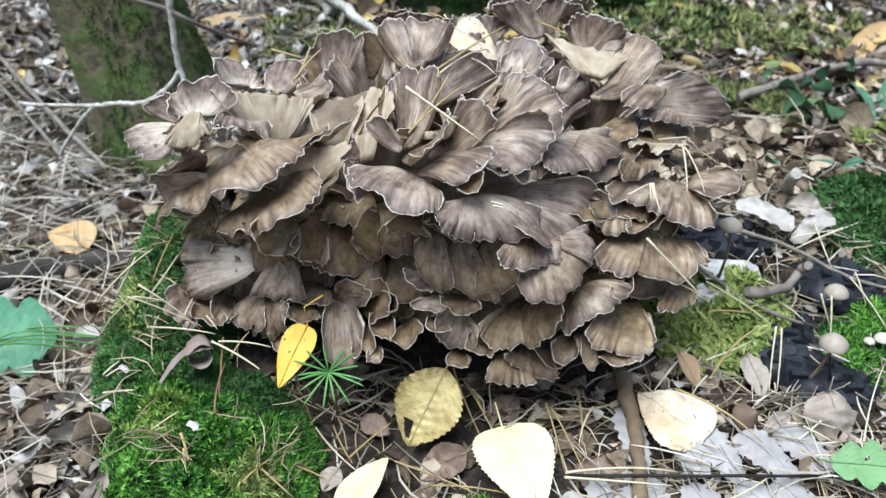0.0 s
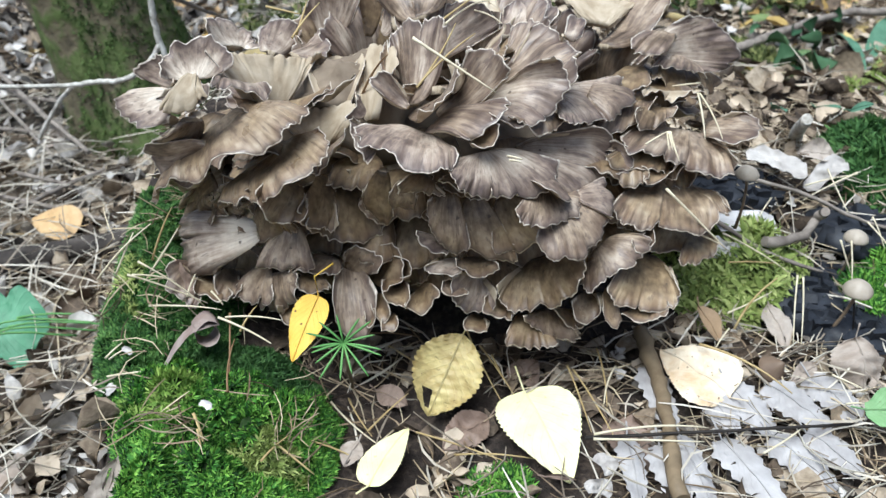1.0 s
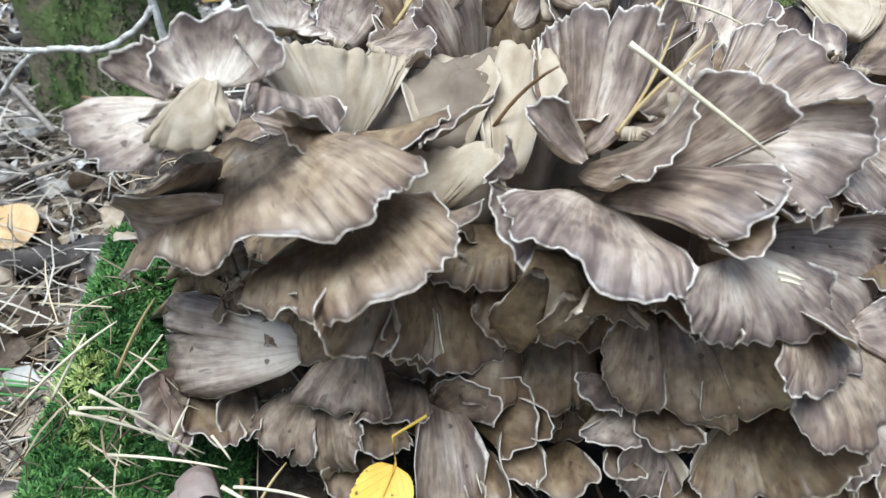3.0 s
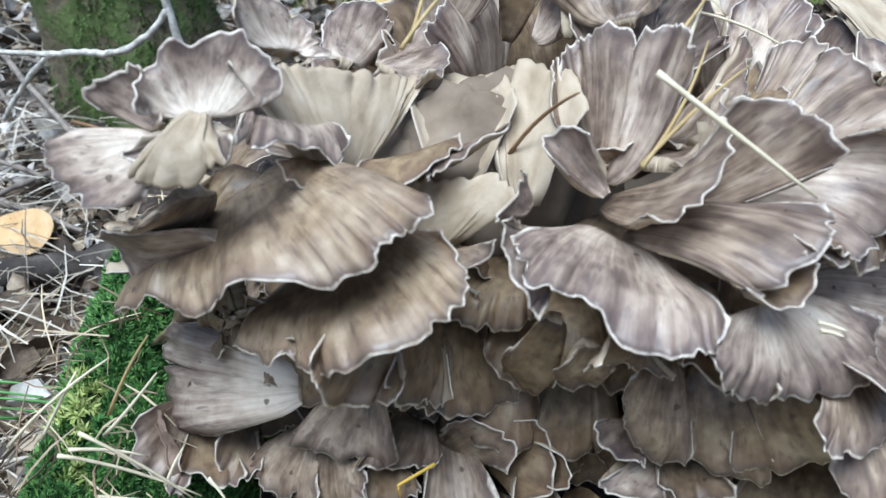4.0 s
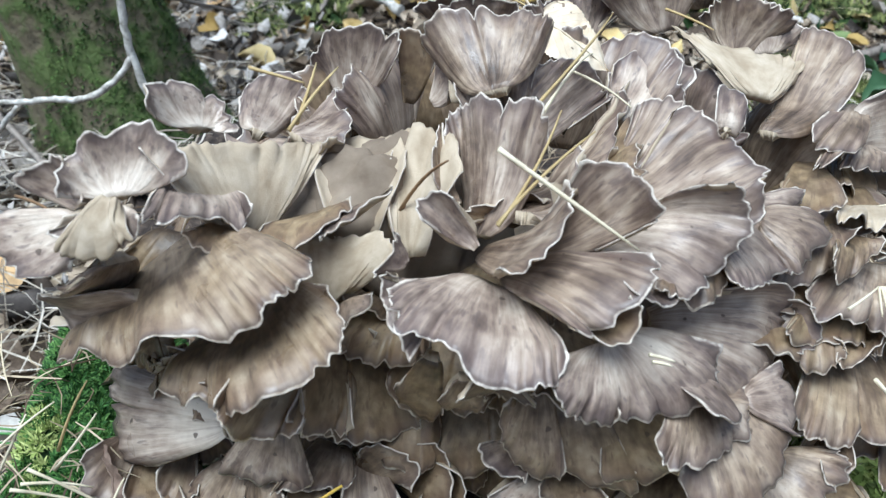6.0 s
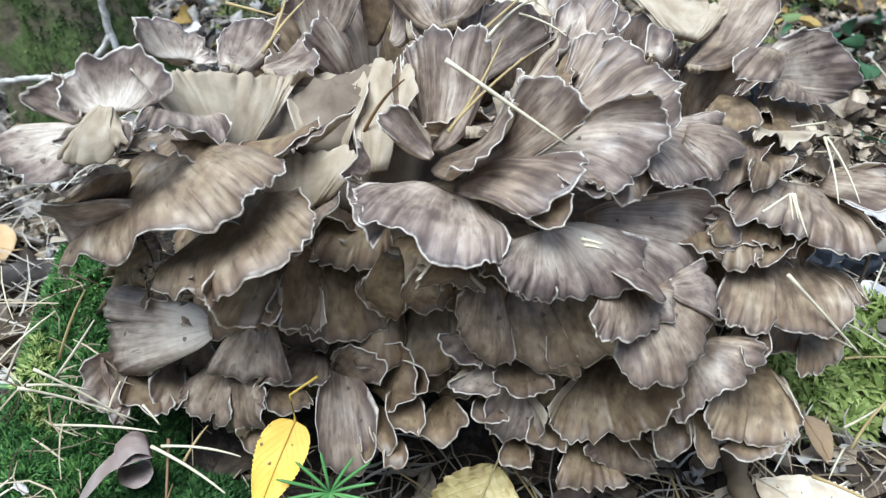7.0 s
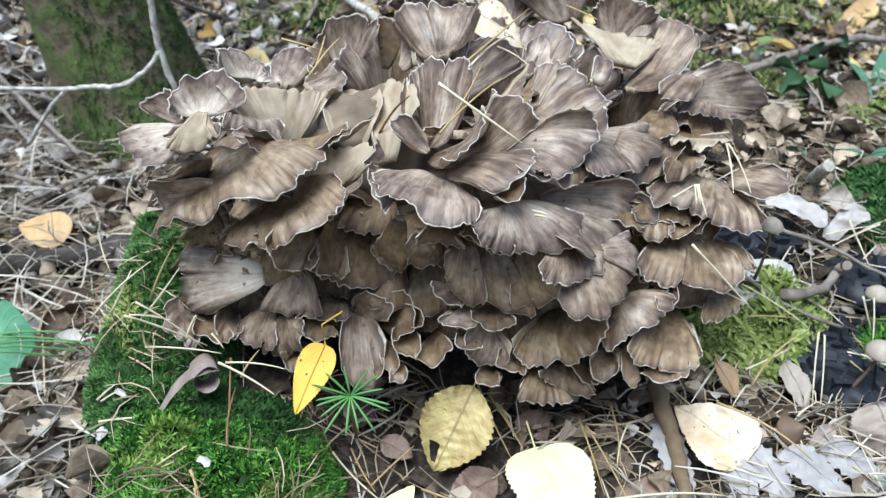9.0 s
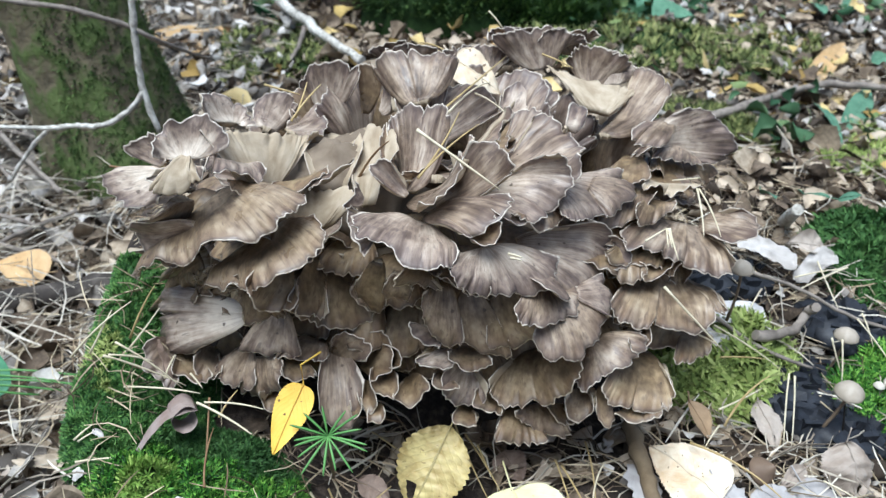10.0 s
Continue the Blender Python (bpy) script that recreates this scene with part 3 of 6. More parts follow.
frond(0.148, 0.516, 0.198, 157, -1, -14, 28, (-23, 45, -4), (19, 9, -4), -0.08, 0.15, 0.80)
frond(0.072, 0.595, 0.252, 84, -10, 13, 29, (-32, 27, -1), (24, 17, -1), -0.08, 0.50, 0.80)
frond(0.104, 0.586, 0.245, 76, 15, -4, 26, (-21, 11, -5), (24, 15, -5), -0.08, 0.42, 0.80)
frond(0.099, 0.524, 0.234, 18, -14, -44, 75, (-15, 63, -2), (22, 45, -2), -0.08, 0.42, 0.80)
frond(0.096, 0.621, 0.255, 125, -7, -4, 31, (-25, 33, 12), (17, 27, 12), -0.08, 0.45, 0.80)
frond(-0.017, 0.492, 0.265, 39, -17, -9, 35, (-30, 37, -12), (22, 30, -12), -0.08, 0.42, 0.80)
frond(-0.138, 0.431, 0.233, -130, -18, -129, 34, (-26, 53, 1), (16, 12, 1), 0.07, 0.37, 0.80)
# deeper fronds: low paleness puts their shadow into the brown
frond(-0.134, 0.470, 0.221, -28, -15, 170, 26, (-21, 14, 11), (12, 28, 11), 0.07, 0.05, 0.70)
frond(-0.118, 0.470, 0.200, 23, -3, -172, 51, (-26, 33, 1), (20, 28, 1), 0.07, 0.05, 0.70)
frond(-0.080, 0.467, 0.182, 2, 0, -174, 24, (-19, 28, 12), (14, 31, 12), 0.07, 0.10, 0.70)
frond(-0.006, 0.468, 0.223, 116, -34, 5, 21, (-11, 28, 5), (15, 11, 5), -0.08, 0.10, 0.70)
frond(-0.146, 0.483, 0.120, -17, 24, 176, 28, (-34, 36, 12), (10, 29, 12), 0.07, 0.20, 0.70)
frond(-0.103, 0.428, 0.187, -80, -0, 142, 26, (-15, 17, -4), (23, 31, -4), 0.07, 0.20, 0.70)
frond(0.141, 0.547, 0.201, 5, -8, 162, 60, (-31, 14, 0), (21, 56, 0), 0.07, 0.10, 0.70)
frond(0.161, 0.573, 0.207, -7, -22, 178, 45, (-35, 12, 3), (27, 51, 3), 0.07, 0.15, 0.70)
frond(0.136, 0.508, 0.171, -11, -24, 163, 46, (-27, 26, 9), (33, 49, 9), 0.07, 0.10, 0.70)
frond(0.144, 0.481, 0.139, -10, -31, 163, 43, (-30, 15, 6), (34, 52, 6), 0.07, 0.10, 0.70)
frond(-0.107, 0.457, 0.226, 114, -27, -138, 32, (-32, 36, -6), (40, 23, -6), -0.08, 0.90, 0.20)
frond(-0.067, 0.465, 0.212, 149, 6, 176, 52, (-21, 26, -15), (14, 27, -15), -0.08, 0.90, 0.20)
frond(-0.076, 0.450, 0.206, 97, -2, 172, 23, (-25, 25, -14), (15, 14, -14), -0.08, 0.90, 0.20)
frond(-0.133, 0.429, 0.218, -129, -53, -158, 41, (-9, 14, 7), (22, 21, 7), 0.07, 0.50, 0.90)
frond(-0.141, 0.440, 0.198, -147, -38, -152, 56, (-14, 41, 2), (18, 32, 2), 0.07, 0.35, 0.90)
frond(-0.126, 0.444, 0.173, -68, -48, 113, 42, (-16, -2, -1), (17, 65, -1), 0.07, 0.20, 0.80)
frond(-0.045, 0.455, 0.216, 144, 27, 158, 56, (-25, 24, -9), (7, 39, -9), -0.08, 0.90, 0.30)


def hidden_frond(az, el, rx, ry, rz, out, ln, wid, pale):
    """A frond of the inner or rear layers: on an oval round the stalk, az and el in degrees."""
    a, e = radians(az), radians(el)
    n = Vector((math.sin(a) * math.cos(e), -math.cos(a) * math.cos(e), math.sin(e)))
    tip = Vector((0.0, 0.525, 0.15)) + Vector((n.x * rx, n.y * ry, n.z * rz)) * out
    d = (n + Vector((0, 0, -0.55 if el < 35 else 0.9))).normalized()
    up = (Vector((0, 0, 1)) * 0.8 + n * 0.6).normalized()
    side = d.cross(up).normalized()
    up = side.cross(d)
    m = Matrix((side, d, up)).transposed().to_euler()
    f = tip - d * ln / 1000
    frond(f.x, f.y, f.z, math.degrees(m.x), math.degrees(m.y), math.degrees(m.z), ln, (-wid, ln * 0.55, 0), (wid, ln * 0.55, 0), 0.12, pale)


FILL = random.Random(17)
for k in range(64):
    # inner layer seen only through the gaps; low paleness paints their shade in
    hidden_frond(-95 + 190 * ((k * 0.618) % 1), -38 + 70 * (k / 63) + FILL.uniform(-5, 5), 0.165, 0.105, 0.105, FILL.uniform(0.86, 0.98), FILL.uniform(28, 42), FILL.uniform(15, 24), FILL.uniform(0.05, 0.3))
for k in range(60):
    # the rear side
    hidden_frond(100 + 160 * ((k * 0.618) % 1), -30 + 100 * (k / 59) + FILL.uniform(-6, 6), 0.19, 0.135, 0.12, FILL.uniform(0.9, 1.02), FILL.uniform(38, 55), FILL.uniform(22, 34), FILL.uniform(0.2, 0.6))

# ---- materials of litter and wood ----
def leaf_material(name, light, dark, spot=0.0, rough=0.55, vein=0.5):
    m = Nodes(name)
    s, t = m.uv("blade")
    side = m.math("ABSOLUTE", t)
    ribs = m.math("SINE", m.math("MULTIPLY", m.math("SUBTRACT", s, m.math("MULTIPLY", side, 0.38)), 58.0))
    ribs = m.math("SMOOTH_MAX", m.math("SUBTRACT", ribs, 0.75), 0.0, 0.1)
    mid = m.math("LESS_THAN", side, 0.035)
    n = m.noise(m.coords(), 120.0, 5.0)
    big = m.noise(m.coords(), 28.0, 3.0)
    col = m.mix(m.ramp(m.math("ADD", m.math("MULTIPLY", n, 0.4), m.math("MULTIPLY", big, 0.6)), (0.38, (0, 0, 0)), (0.62, (1, 1, 1))), dark, light)
    col = m.mix(m.math("MULTIPLY", m.math("ADD", ribs, mid), vein), col, tuple(c * 0.62 for c in light))
    if spot:
        sp = m.noise(m.coords(), 260.0, 1.0)
        col = m.mix(m.ramp(sp, (0.71, (0, 0, 0)), (0.745, (spot, spot, spot))), col, (0.10, 0.05, 0.02))
    m.bump(m.math("ADD", m.math("MULTIPLY", ribs, 1.5), n), 0.35, 0.0012)
    return m.done(col, rough, 0.4)


LEAF = {
    "yellow_birch": (leaf_material("yellow_leaf", (0.86, 0.60, 0.10), (0.78, 0.46, 0.06), 0.9), "bright yellow spotted birch leaf hanging against the mushroom", 0.10),
    "serrate": (leaf_material("straw_leaf", (0.60, 0.50, 0.22), (0.34, 0.24, 0.085), 0.5, 0.45, 0.9), "straw-yellow ribbed serrate leaf lying below the mushroom", 0.16),
    "pale_birch": (leaf_material("pale_leaf", (0.86, 0.82, 0.50), (0.80, 0.74, 0.36), 0.3, 0.45, 0.25), "pale yellow birch leaf lying on needles", 0.05),
    "cream_birch": (leaf_material("cream_leaf", (0.86, 0.79, 0.64), (0.62, 0.45, 0.27), 0.8, 0.5, 0.3), "cream-white speckled birch leaf, faded", 0.15),
    "tan_birch": (leaf_material("tan_leaf", (0.66, 0.46, 0.24), (0.50, 0.32, 0.14), 0.6), "tan dry birch leaf on the litter", 0.08),
    "brown_dry": (leaf_material("brown_leaf", (0.30, 0.22, 0.17), (0.17, 0.115, 0.085), 0.0, 0.6), "brown dry leaf in the needle litter", 0.42),
    "rolled": (leaf_material("rolled_leaf", (0.46, 0.39, 0.36), (0.27, 0.20, 0.17), 0.0, 0.5), "", 0.0),
    "orange_brown": (leaf_material("orange_leaf", (0.42, 0.29, 0.17), (0.28, 0.17, 0.09), 0.0, 0.6), "orange-brown dry leaf standing on edge", 0.10),
    "grey_dry": (leaf_material("grey_leaf", (0.46, 0.40, 0.34), (0.30, 0.24, 0.19), 0.0, 0.65), "grey-brown crumpled dry leaf", 0.34),
    "bark_white": (leaf_material("white_bark", (0.70, 0.68, 0.67), (0.48, 0.45, 0.44), 0.0, 0.6, 0.1), "thin white flake of birch bark", 0.42),
    "pale_bark": (leaf_material("pale_bark", (0.54, 0.51, 0.48), (0.36, 0.33, 0.30), 0.0, 0.6, 0.1), "curled pale grey flake of birch bark", 0.5),
    "fern_lobe": (leaf_material("withered_fern", (0.50, 0.48, 0.47), (0.33, 0.31, 0.30), 0.0, 0.6, 0.4), "grey withered fern lobe lying flat", 0.20),
    "maple_green": (leaf_material("green_leaf", (0.10, 0.30, 0.16), (0.06, 0.20, 0.10), 0.0, 0.5), "green lobed maple leaf on a low seedling", 0.05),
    "oak_green": (leaf_material("oak_leaf", (0.22, 0.40, 0.17), (0.14, 0.28, 0.10), 0.3, 0.5), "green lobed oak leaf with a hole", 0.05),
    "green": (leaf_material("herb_leaf", (0.14, 0.28, 0.18), (0.08, 0.18, 0.11), 0.0, 0.85), "green leaf of a low forest herb", 0.05),
}
TINT = {"pale": plain("needle_pale", ((0.3, (0.60, 0.52, 0.35)), (0.7, (0.78, 0.71, 0.53))), 90, 0.5),
        "straw": plain("needle_straw", ((0.3, (0.36, 0.25, 0.10)), (0.7, (0.56, 0.44, 0.22))), 90, 0.5),
        "brown": plain("needle_brown", ((0.3, (0.16, 0.09, 0.045)), (0.7, (0.30, 0.19, 0.10))), 90, 0.55)}
PALE_TWIG = plain("pale_twig", ((0.36, (0.20, 0.18, 0.15)), (0.48, (0.48, 0.455, 0.40)), (0.62, (0.74, 0.72, 0.66))), 150, 0.75, 0.7, 0.001)
LIME = plain("lime_moss", ((0.25, (0.07, 0.14, 0.02)), (0.5, (0.17, 0.29, 0.045)), (0.78, (0.36, 0.47, 0.12))), 40, 0.7, 0.2, 0.001, True, 0.5)
OLIVE = plain("olive_moss", ((0.25, (0.04, 0.05, 0.016)), (0.5, (0.115, 0.145, 0.042)), (0.78, (0.27, 0.28, 0.10))), 14, 0.8, 0.2, 0.001, True, 0.6)
BARK_MOSS = plain("bark_moss", ((0.25, (0.025, 0.055, 0.012)), (0.5, (0.06, 0.115, 0.026)), (0.78, (0.14, 0.22, 0.055))), 14, 0.8, 0.2, 0.001, True, 0.6)
GREY_TWIG = plain("grey_twig", ((0.35, (0.12, 0.10, 0.085)), (0.6, (0.30, 0.26, 0.22))), 80, 0.8, 0.6, 0.001)
BROWN_TWIG = plain("brown_twig", ((0.35, (0.12, 0.085, 0.05)), (0.6, (0.24, 0.18, 0.11))), 70, 0.6, 0.4, 0.001)
BLACK_TWIG = plain("black_twig", ((0.35, (0.012, 0.010, 0.009)), (0.6, (0.03, 0.025, 0.02))), 90, 0.6)
DARK_LOG = plain("dark_log", ((0.35, (0.018, 0.015, 0.013)), (0.55, (0.06, 0.05, 0.043)), (0.7, (0.17, 0.15, 0.13))), 45, 0.8, 0.8, 0.003)
CHAR = plain("charred_wood", ((0.35, (0.010, 0.011, 0.014)), (0.7, (0.045, 0.05, 0.062))), 120, 0.5, 0.6, 0.001)
CAP = plain("cap_skin", ((0.3, (0.30, 0.25, 0.19)), (0.7, (0.52, 0.46, 0.38))), 70, 0.4, 0.2, 0.0006)
BELL = plain("bell_skin", ((0.3, (0.12, 0.08, 0.055)), (0.7, (0.21, 0.15, 0.105))), 70, 0.5, 0.2, 0.0006)
GILL = plain("gill_pale", ((0.3, (0.50, 0.45, 0.36)), (0.7, (0.66, 0.62, 0.54))), 200, 0.7)
STEM = plain("stem_skin", ((0.3, (0.10, 0.07, 0.045)), (0.7, (0.26, 0.20, 0.14))), 90, 0.5)
SPRUCE = plain("spruce_needle", ((0.3, (0.07, 0.20, 0.05)), (0.7, (0.17, 0.36, 0.11))), 60, 0.45)
BARK = plain("mossy_bark", ((0.32, (0.05, 0.045, 0.03)), (0.44, (0.16, 0.135, 0.085)), (0.53, (0.10, 0.14, 0.042)), (0.72, (0.21, 0.25, 0.10))), 26, 0.85, 1.0, 0.01)
MOSS = plain("moss_green", ((0.27, (0.012, 0.045, 0.008)), (0.50, (0.060, 0.200, 0.022)), (0.78, (0.23, 0.44, 0.068))), 34, 0.7, 0.2, 0.001, True, 0.55)
# darker copy of the green moss, shade beside the mushroom put into its colour
MOSS_SHADED = plain("moss_green_shaded", ((0.25, (0.016, 0.052, 0.012)), (0.5, (0.046, 0.128, 0.026)), (0.78, (0.13, 0.25, 0.06))), 40, 0.7, 0.2, 0.001, True, 0.6)
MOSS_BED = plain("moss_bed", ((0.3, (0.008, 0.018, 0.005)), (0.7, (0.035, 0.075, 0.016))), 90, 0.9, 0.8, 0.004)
FEATHER = plain("feather_moss", ((0.25, (0.10, 0.14, 0.03)), (0.5, (0.24, 0.31, 0.075)), (0.78, (0.45, 0.50, 0.18))), 40, 0.7, 0.2, 0.001, True, 0.5)
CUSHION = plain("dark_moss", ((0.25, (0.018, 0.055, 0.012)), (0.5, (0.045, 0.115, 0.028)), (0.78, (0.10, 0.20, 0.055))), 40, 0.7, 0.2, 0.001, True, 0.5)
DRY = plain("dry_leaves", ((0.15, (0.05, 0.036, 0.025)), (0.38, (0.155, 0.115, 0.08)), (0.6, (0.31, 0.245, 0.17)), (0.85, (0.54, 0.45, 0.34))), 180, 0.7, 0.6, 0.002, True, 0.9)
STRAW = plain("dry_needles", ((0.15, (0.08, 0.055, 0.035)), (0.45, (0.25, 0.18, 0.11)), (0.85, (0.55, 0.46, 0.31))), 60, 0.6, 0.2, 0.001, True, 0.9)
PALE_STRAW = plain("pale_dry_needles", ((0.15, (0.20, 0.16, 0.12)), (0.45, (0.42, 0.37, 0.29)), (0.85, (0.66, 0.61, 0.51))), 60, 0.6, 0.2, 0.001, True, 0.8)
CHIPS = plain("pale_chips", ((0.15, (0.08, 0.068, 0.057)), (0.5, (0.29, 0.26, 0.225)), (0.9, (0.68, 0.645, 0.60))), 160, 0.7, 0.4, 0.001, True, 0.9)
GOLD = plain("gold_leaves", ((0.15, (0.30, 0.20, 0.06)), (0.5, (0.52, 0.38, 0.13)), (0.85, (0.70, 0.56, 0.28))), 120, 0.6, 0.4, 0.001, True, 0.8)
HERB = plain("herb_green", ((0.15, (0.03, 0.08, 0.035)), (0.5, (0.075, 0.15, 0.07)), (0.85, (0.17, 0.23, 0.08))), 40, 0.6, 0.2, 0.001, True, 0.8)


def surface(x, y):
    return max(stump_height(x, y), ground_height(x, y))


def on(x, y, h):
    return (x, y, surface(x, y) + h)


def tube(bm, pts, radii, sides=6):
    """A round tube along pts."""
    rings = []
    pts = [Vector(p) for p in pts]
    for i, p in enumerate(pts):
        d = (pts[min(i + 1, len(pts) - 1)] - pts[max(i - 1, 0)]).normalized()
        a = d.cross(Vector((0.31, 0.2, 0.93))).normalized()
        b = d.cross(a)
        rings.append([bm.verts.new(p + (a * math.cos(k * 6.2832 / sides) + b * math.sin(k * 6.2832 / sides)) * radii[i]) for k in range(sides)])
    for r0, r1 in zip(rings, rings[1:]):
        for k in range(sides):
            bm.faces.new((r0[k], r0[(k + 1) % sides], r1[(k + 1) % sides], r1[k])).smooth = True
    bm.faces.new(rings[0][::-1])
    bm.faces.new(rings[-1])


LEAF_RNG = random.Random(11)


def outline(kind, s, sgn):
    """Half width of a blade at s from foot to tip, as part of the full half width."""
    if kind in ("maple_green", "oak_green"):
        lob = 0.62 + 0.38 * abs(math.sin(s * (9.4 if kind == "oak_green" else 6.6) + 0.5 * sgn))
        return lob * math.sin(math.pi * min(1, s * 0.93 + 0.05)) ** 0.6
    if kind == "fern_lobe":
        return (1 - s) ** 0.3 * min(1, 0.5 + 3 * s) * (1 + 0.10 * math.sin(s * 40 + sgn))
    if kind in ("bark_white", "pale_bark"):
        return min(1, 6 * s + 0.3) * min(1, 6 * (1 - s) + 0.25) * (0.85 + 0.25 * math.sin(s * 5 + sgn * 2))
    w = (math.sin(math.pi * s ** 0.62) ** 0.62 * (1 - 0.35 * s * s)) if "birch" in kind else math.sin(math.pi * s ** 0.85) ** 0.8
    teeth = (0.06 if "birch" in kind else 0.10) * (abs(((s * (22 if "birch" in kind else 15) + 0.2 * sgn) % 1) - 0.5) * 2 - 0.5)
    return w * (1 + teeth) if s < 0.97 else w


def fallen_leaf(kind, foot, tip, width, face=(0, -0.4, 0.9), cup=0.15, stalk=None):
    mat, label, crumple = LEAF[kind]
    foot, tip, face = Vector(foot), Vector(tip), Vector(face)
    ax = tip - foot
    ln = ax.length
    side = ax.cross(face).normalized()
    up = side.cross(ax).normalized()
    seed = LEAF_RNG.uniform(0, 90)
    bm = bmesh.new()
    uv = bm.loops.layers.uv.new("blade")
    ns, nt = 46, 11
    rows, data = [], {}
    for i in range(ns):
        s = i / (ns - 1)
        row = []
        for j in range(nt):
            t = -1 + 2 * j / (nt - 1)
            wj = outline(kind, s, 1 if t > 0 else -1) * width / 2
            ang = t * cup * 1.4
            x, z = (t * wj, 0) if abs(cup) < 0.05 else (math.sin(ang) / (cup * 1.4) * wj, (1 - math.cos(ang)) / (cup * 1.4) * wj)
            z += crumple * width * 0.5 * (noise.noise(Vector((s * 2.6, t * 1.2, seed))) + 0.45 * noise.noise(Vector((s * 8, t * 4, seed))))
            z += (0.05 if kind == "serrate" else 0.008) * width * math.cos((s - abs(t) * 0.3) * 58) * min(1, 3 * abs(t))
            v = bm.verts.new(foot + ax * s + side * x + up * z - up * 0.06 * ln * (2 * s - 1) ** 2)
            data[v] = (s, t)
            row.append(v)
        rows.append(row)
    for a, b in zip(rows, rows[1:]):
        for j in range(nt - 1):
            f = bm.faces.new((a[j], a[j + 1], b[j + 1], b[j]))
            f.smooth = True
            for lp in f.loops:
                lp[uv].uv = data[lp.vert]
    if kind in ("serrate", "oak_green", "grey_dry"):
        tear = [f for f in bm.faces if (sum((data[v][0] for v in f.verts)) / 4 > (0.72 if kind != "oak_green" else 0.42)) and abs(sum(data[v][1] for v in f.verts) / 4 - (0.45 if kind == "serrate" else -0.3)) < (0.16 if kind == "serrate" else 0.2) and sum(data[v][0] for v in f.verts) / 4 < (0.9 if kind != "oak_green" else 0.5)]
        bmesh.ops.delete(bm, geom=tear, context="FACES")
    mid = [v.co.copy() for v in (r[nt // 2] for r in rows)]
    ob = part("leaf", bm, mat, None)
    tagged(ob, label, "leaf")
    if kind not in ("bark_white", "pale_bark"):
        rib = bmesh.new()
        tail = [Vector(stalk)] if stalk else [foot - ax * 0.22 + up * 0.002]
        if stalk:
            tail += [Vector(stalk).lerp(foot, 0.5) + Vector((-0.006, 0, 0.002))]
        pts = tail + mid[::5]
        tube(rib, [p + up * 0.0003 for p in pts], [0.00045 * (1 - 0.7 * i / len(pts)) + 0.00015 for i in range(len(pts))], 5)
        part("midrib", rib, mat, ob)
    else:
        ob.name = "bark_flake"
        tagged(ob, category="bark")
    return ob


def rolled_leaf(at, end, radius, width):
    """A dry leaf rolled into a tube at one side, its tongue reaching to end."""
    at, end = Vector(at), Vector(end)
    bm = bmesh.new()
    uv = bm.loops.layers.uv.new("blade")
    axis = Vector((0.35, -0.85, 0.25)).normalized()
    e1 = axis.cross(Vector((0, 0, 1))).normalized()
    e2 = axis.cross(e1)
    rows = []
    for i in range(40):
        if i < 28:
            a = 5.2 - i * 0.29
            rr = radius * (0.62 + 0.014 * i)
            c = at + e1 * math.cos(a) * rr + e2 * math.sin(a) * rr
        else:
            t = (i - 27) / 12
            c = c0.lerp(end, t) + Vector((0, 0, 0.008 * math.sin(t * 3.14)))
        if i == 27:
            c0 = c.copy()
        hw = width * (0.5 if i < 28 else 0.5 - 0.3 * (i - 27) / 12)
        rows.append([bm.verts.new(c + axis * hw * t + Vector((0, 0, 0.0016 * noise.noise(Vector((i * 0.35, t * 2, 4)))))) for t in (-1, -0.6, -0.2, 0.2, 0.6, 1)])
    for i, (a, b) in enumerate(zip(rows, rows[1:])):
        for j in range(5):
            f = bm.faces.new((a[j], a[j + 1], b[j + 1], b[j]))
            f.smooth = True
            for lp, q in zip(f.loops, ((i, j), (i, j + 1), (i + 1, j + 1), (i + 1, j))):
                lp[uv].uv = (q[0] / 40, q[1] / 2.5 - 1)
    return tagged(part("leaf", bm, LEAF["rolled"][0], None), "grey-brown dry leaf rolled into a tube on moss", "leaf")


NEEDLE_RNG = random.Random(3)


def needle(a, b, tint, wide=1.0):
    a, b = Vector(a), Vector(b)
    g = NEEDLE_RNG
    mid = (a + b) / 2
    bend = Vector((g.uniform(-1, 1), g.uniform(-1, 1), g.uniform(0, 1))).normalized() * (b - a).length * g.uniform(0.05, 0.14)
    bm = bmesh.new()
    pts = [a * (1 - s) ** 2 + (mid + bend) * 2 * s * (1 - s) + b * s * s for s in [k / 7 for k in range(8)]]
    tube(bm, pts, [0.00062 * wide * (1.25 if k == 0 else 1 - 0.55 * (k / 7) ** 3) for k in range(8)], 5)
    ob = part("pine_needle", bm, TINT[tint], None)
    return tagged(ob, {"pale": "pale straw-coloured fallen pine needle", "straw": "yellow-brown fallen pine needle", "brown": "dark brown fallen pine needle"}[tint], "pine needle", "fallen pine needles")


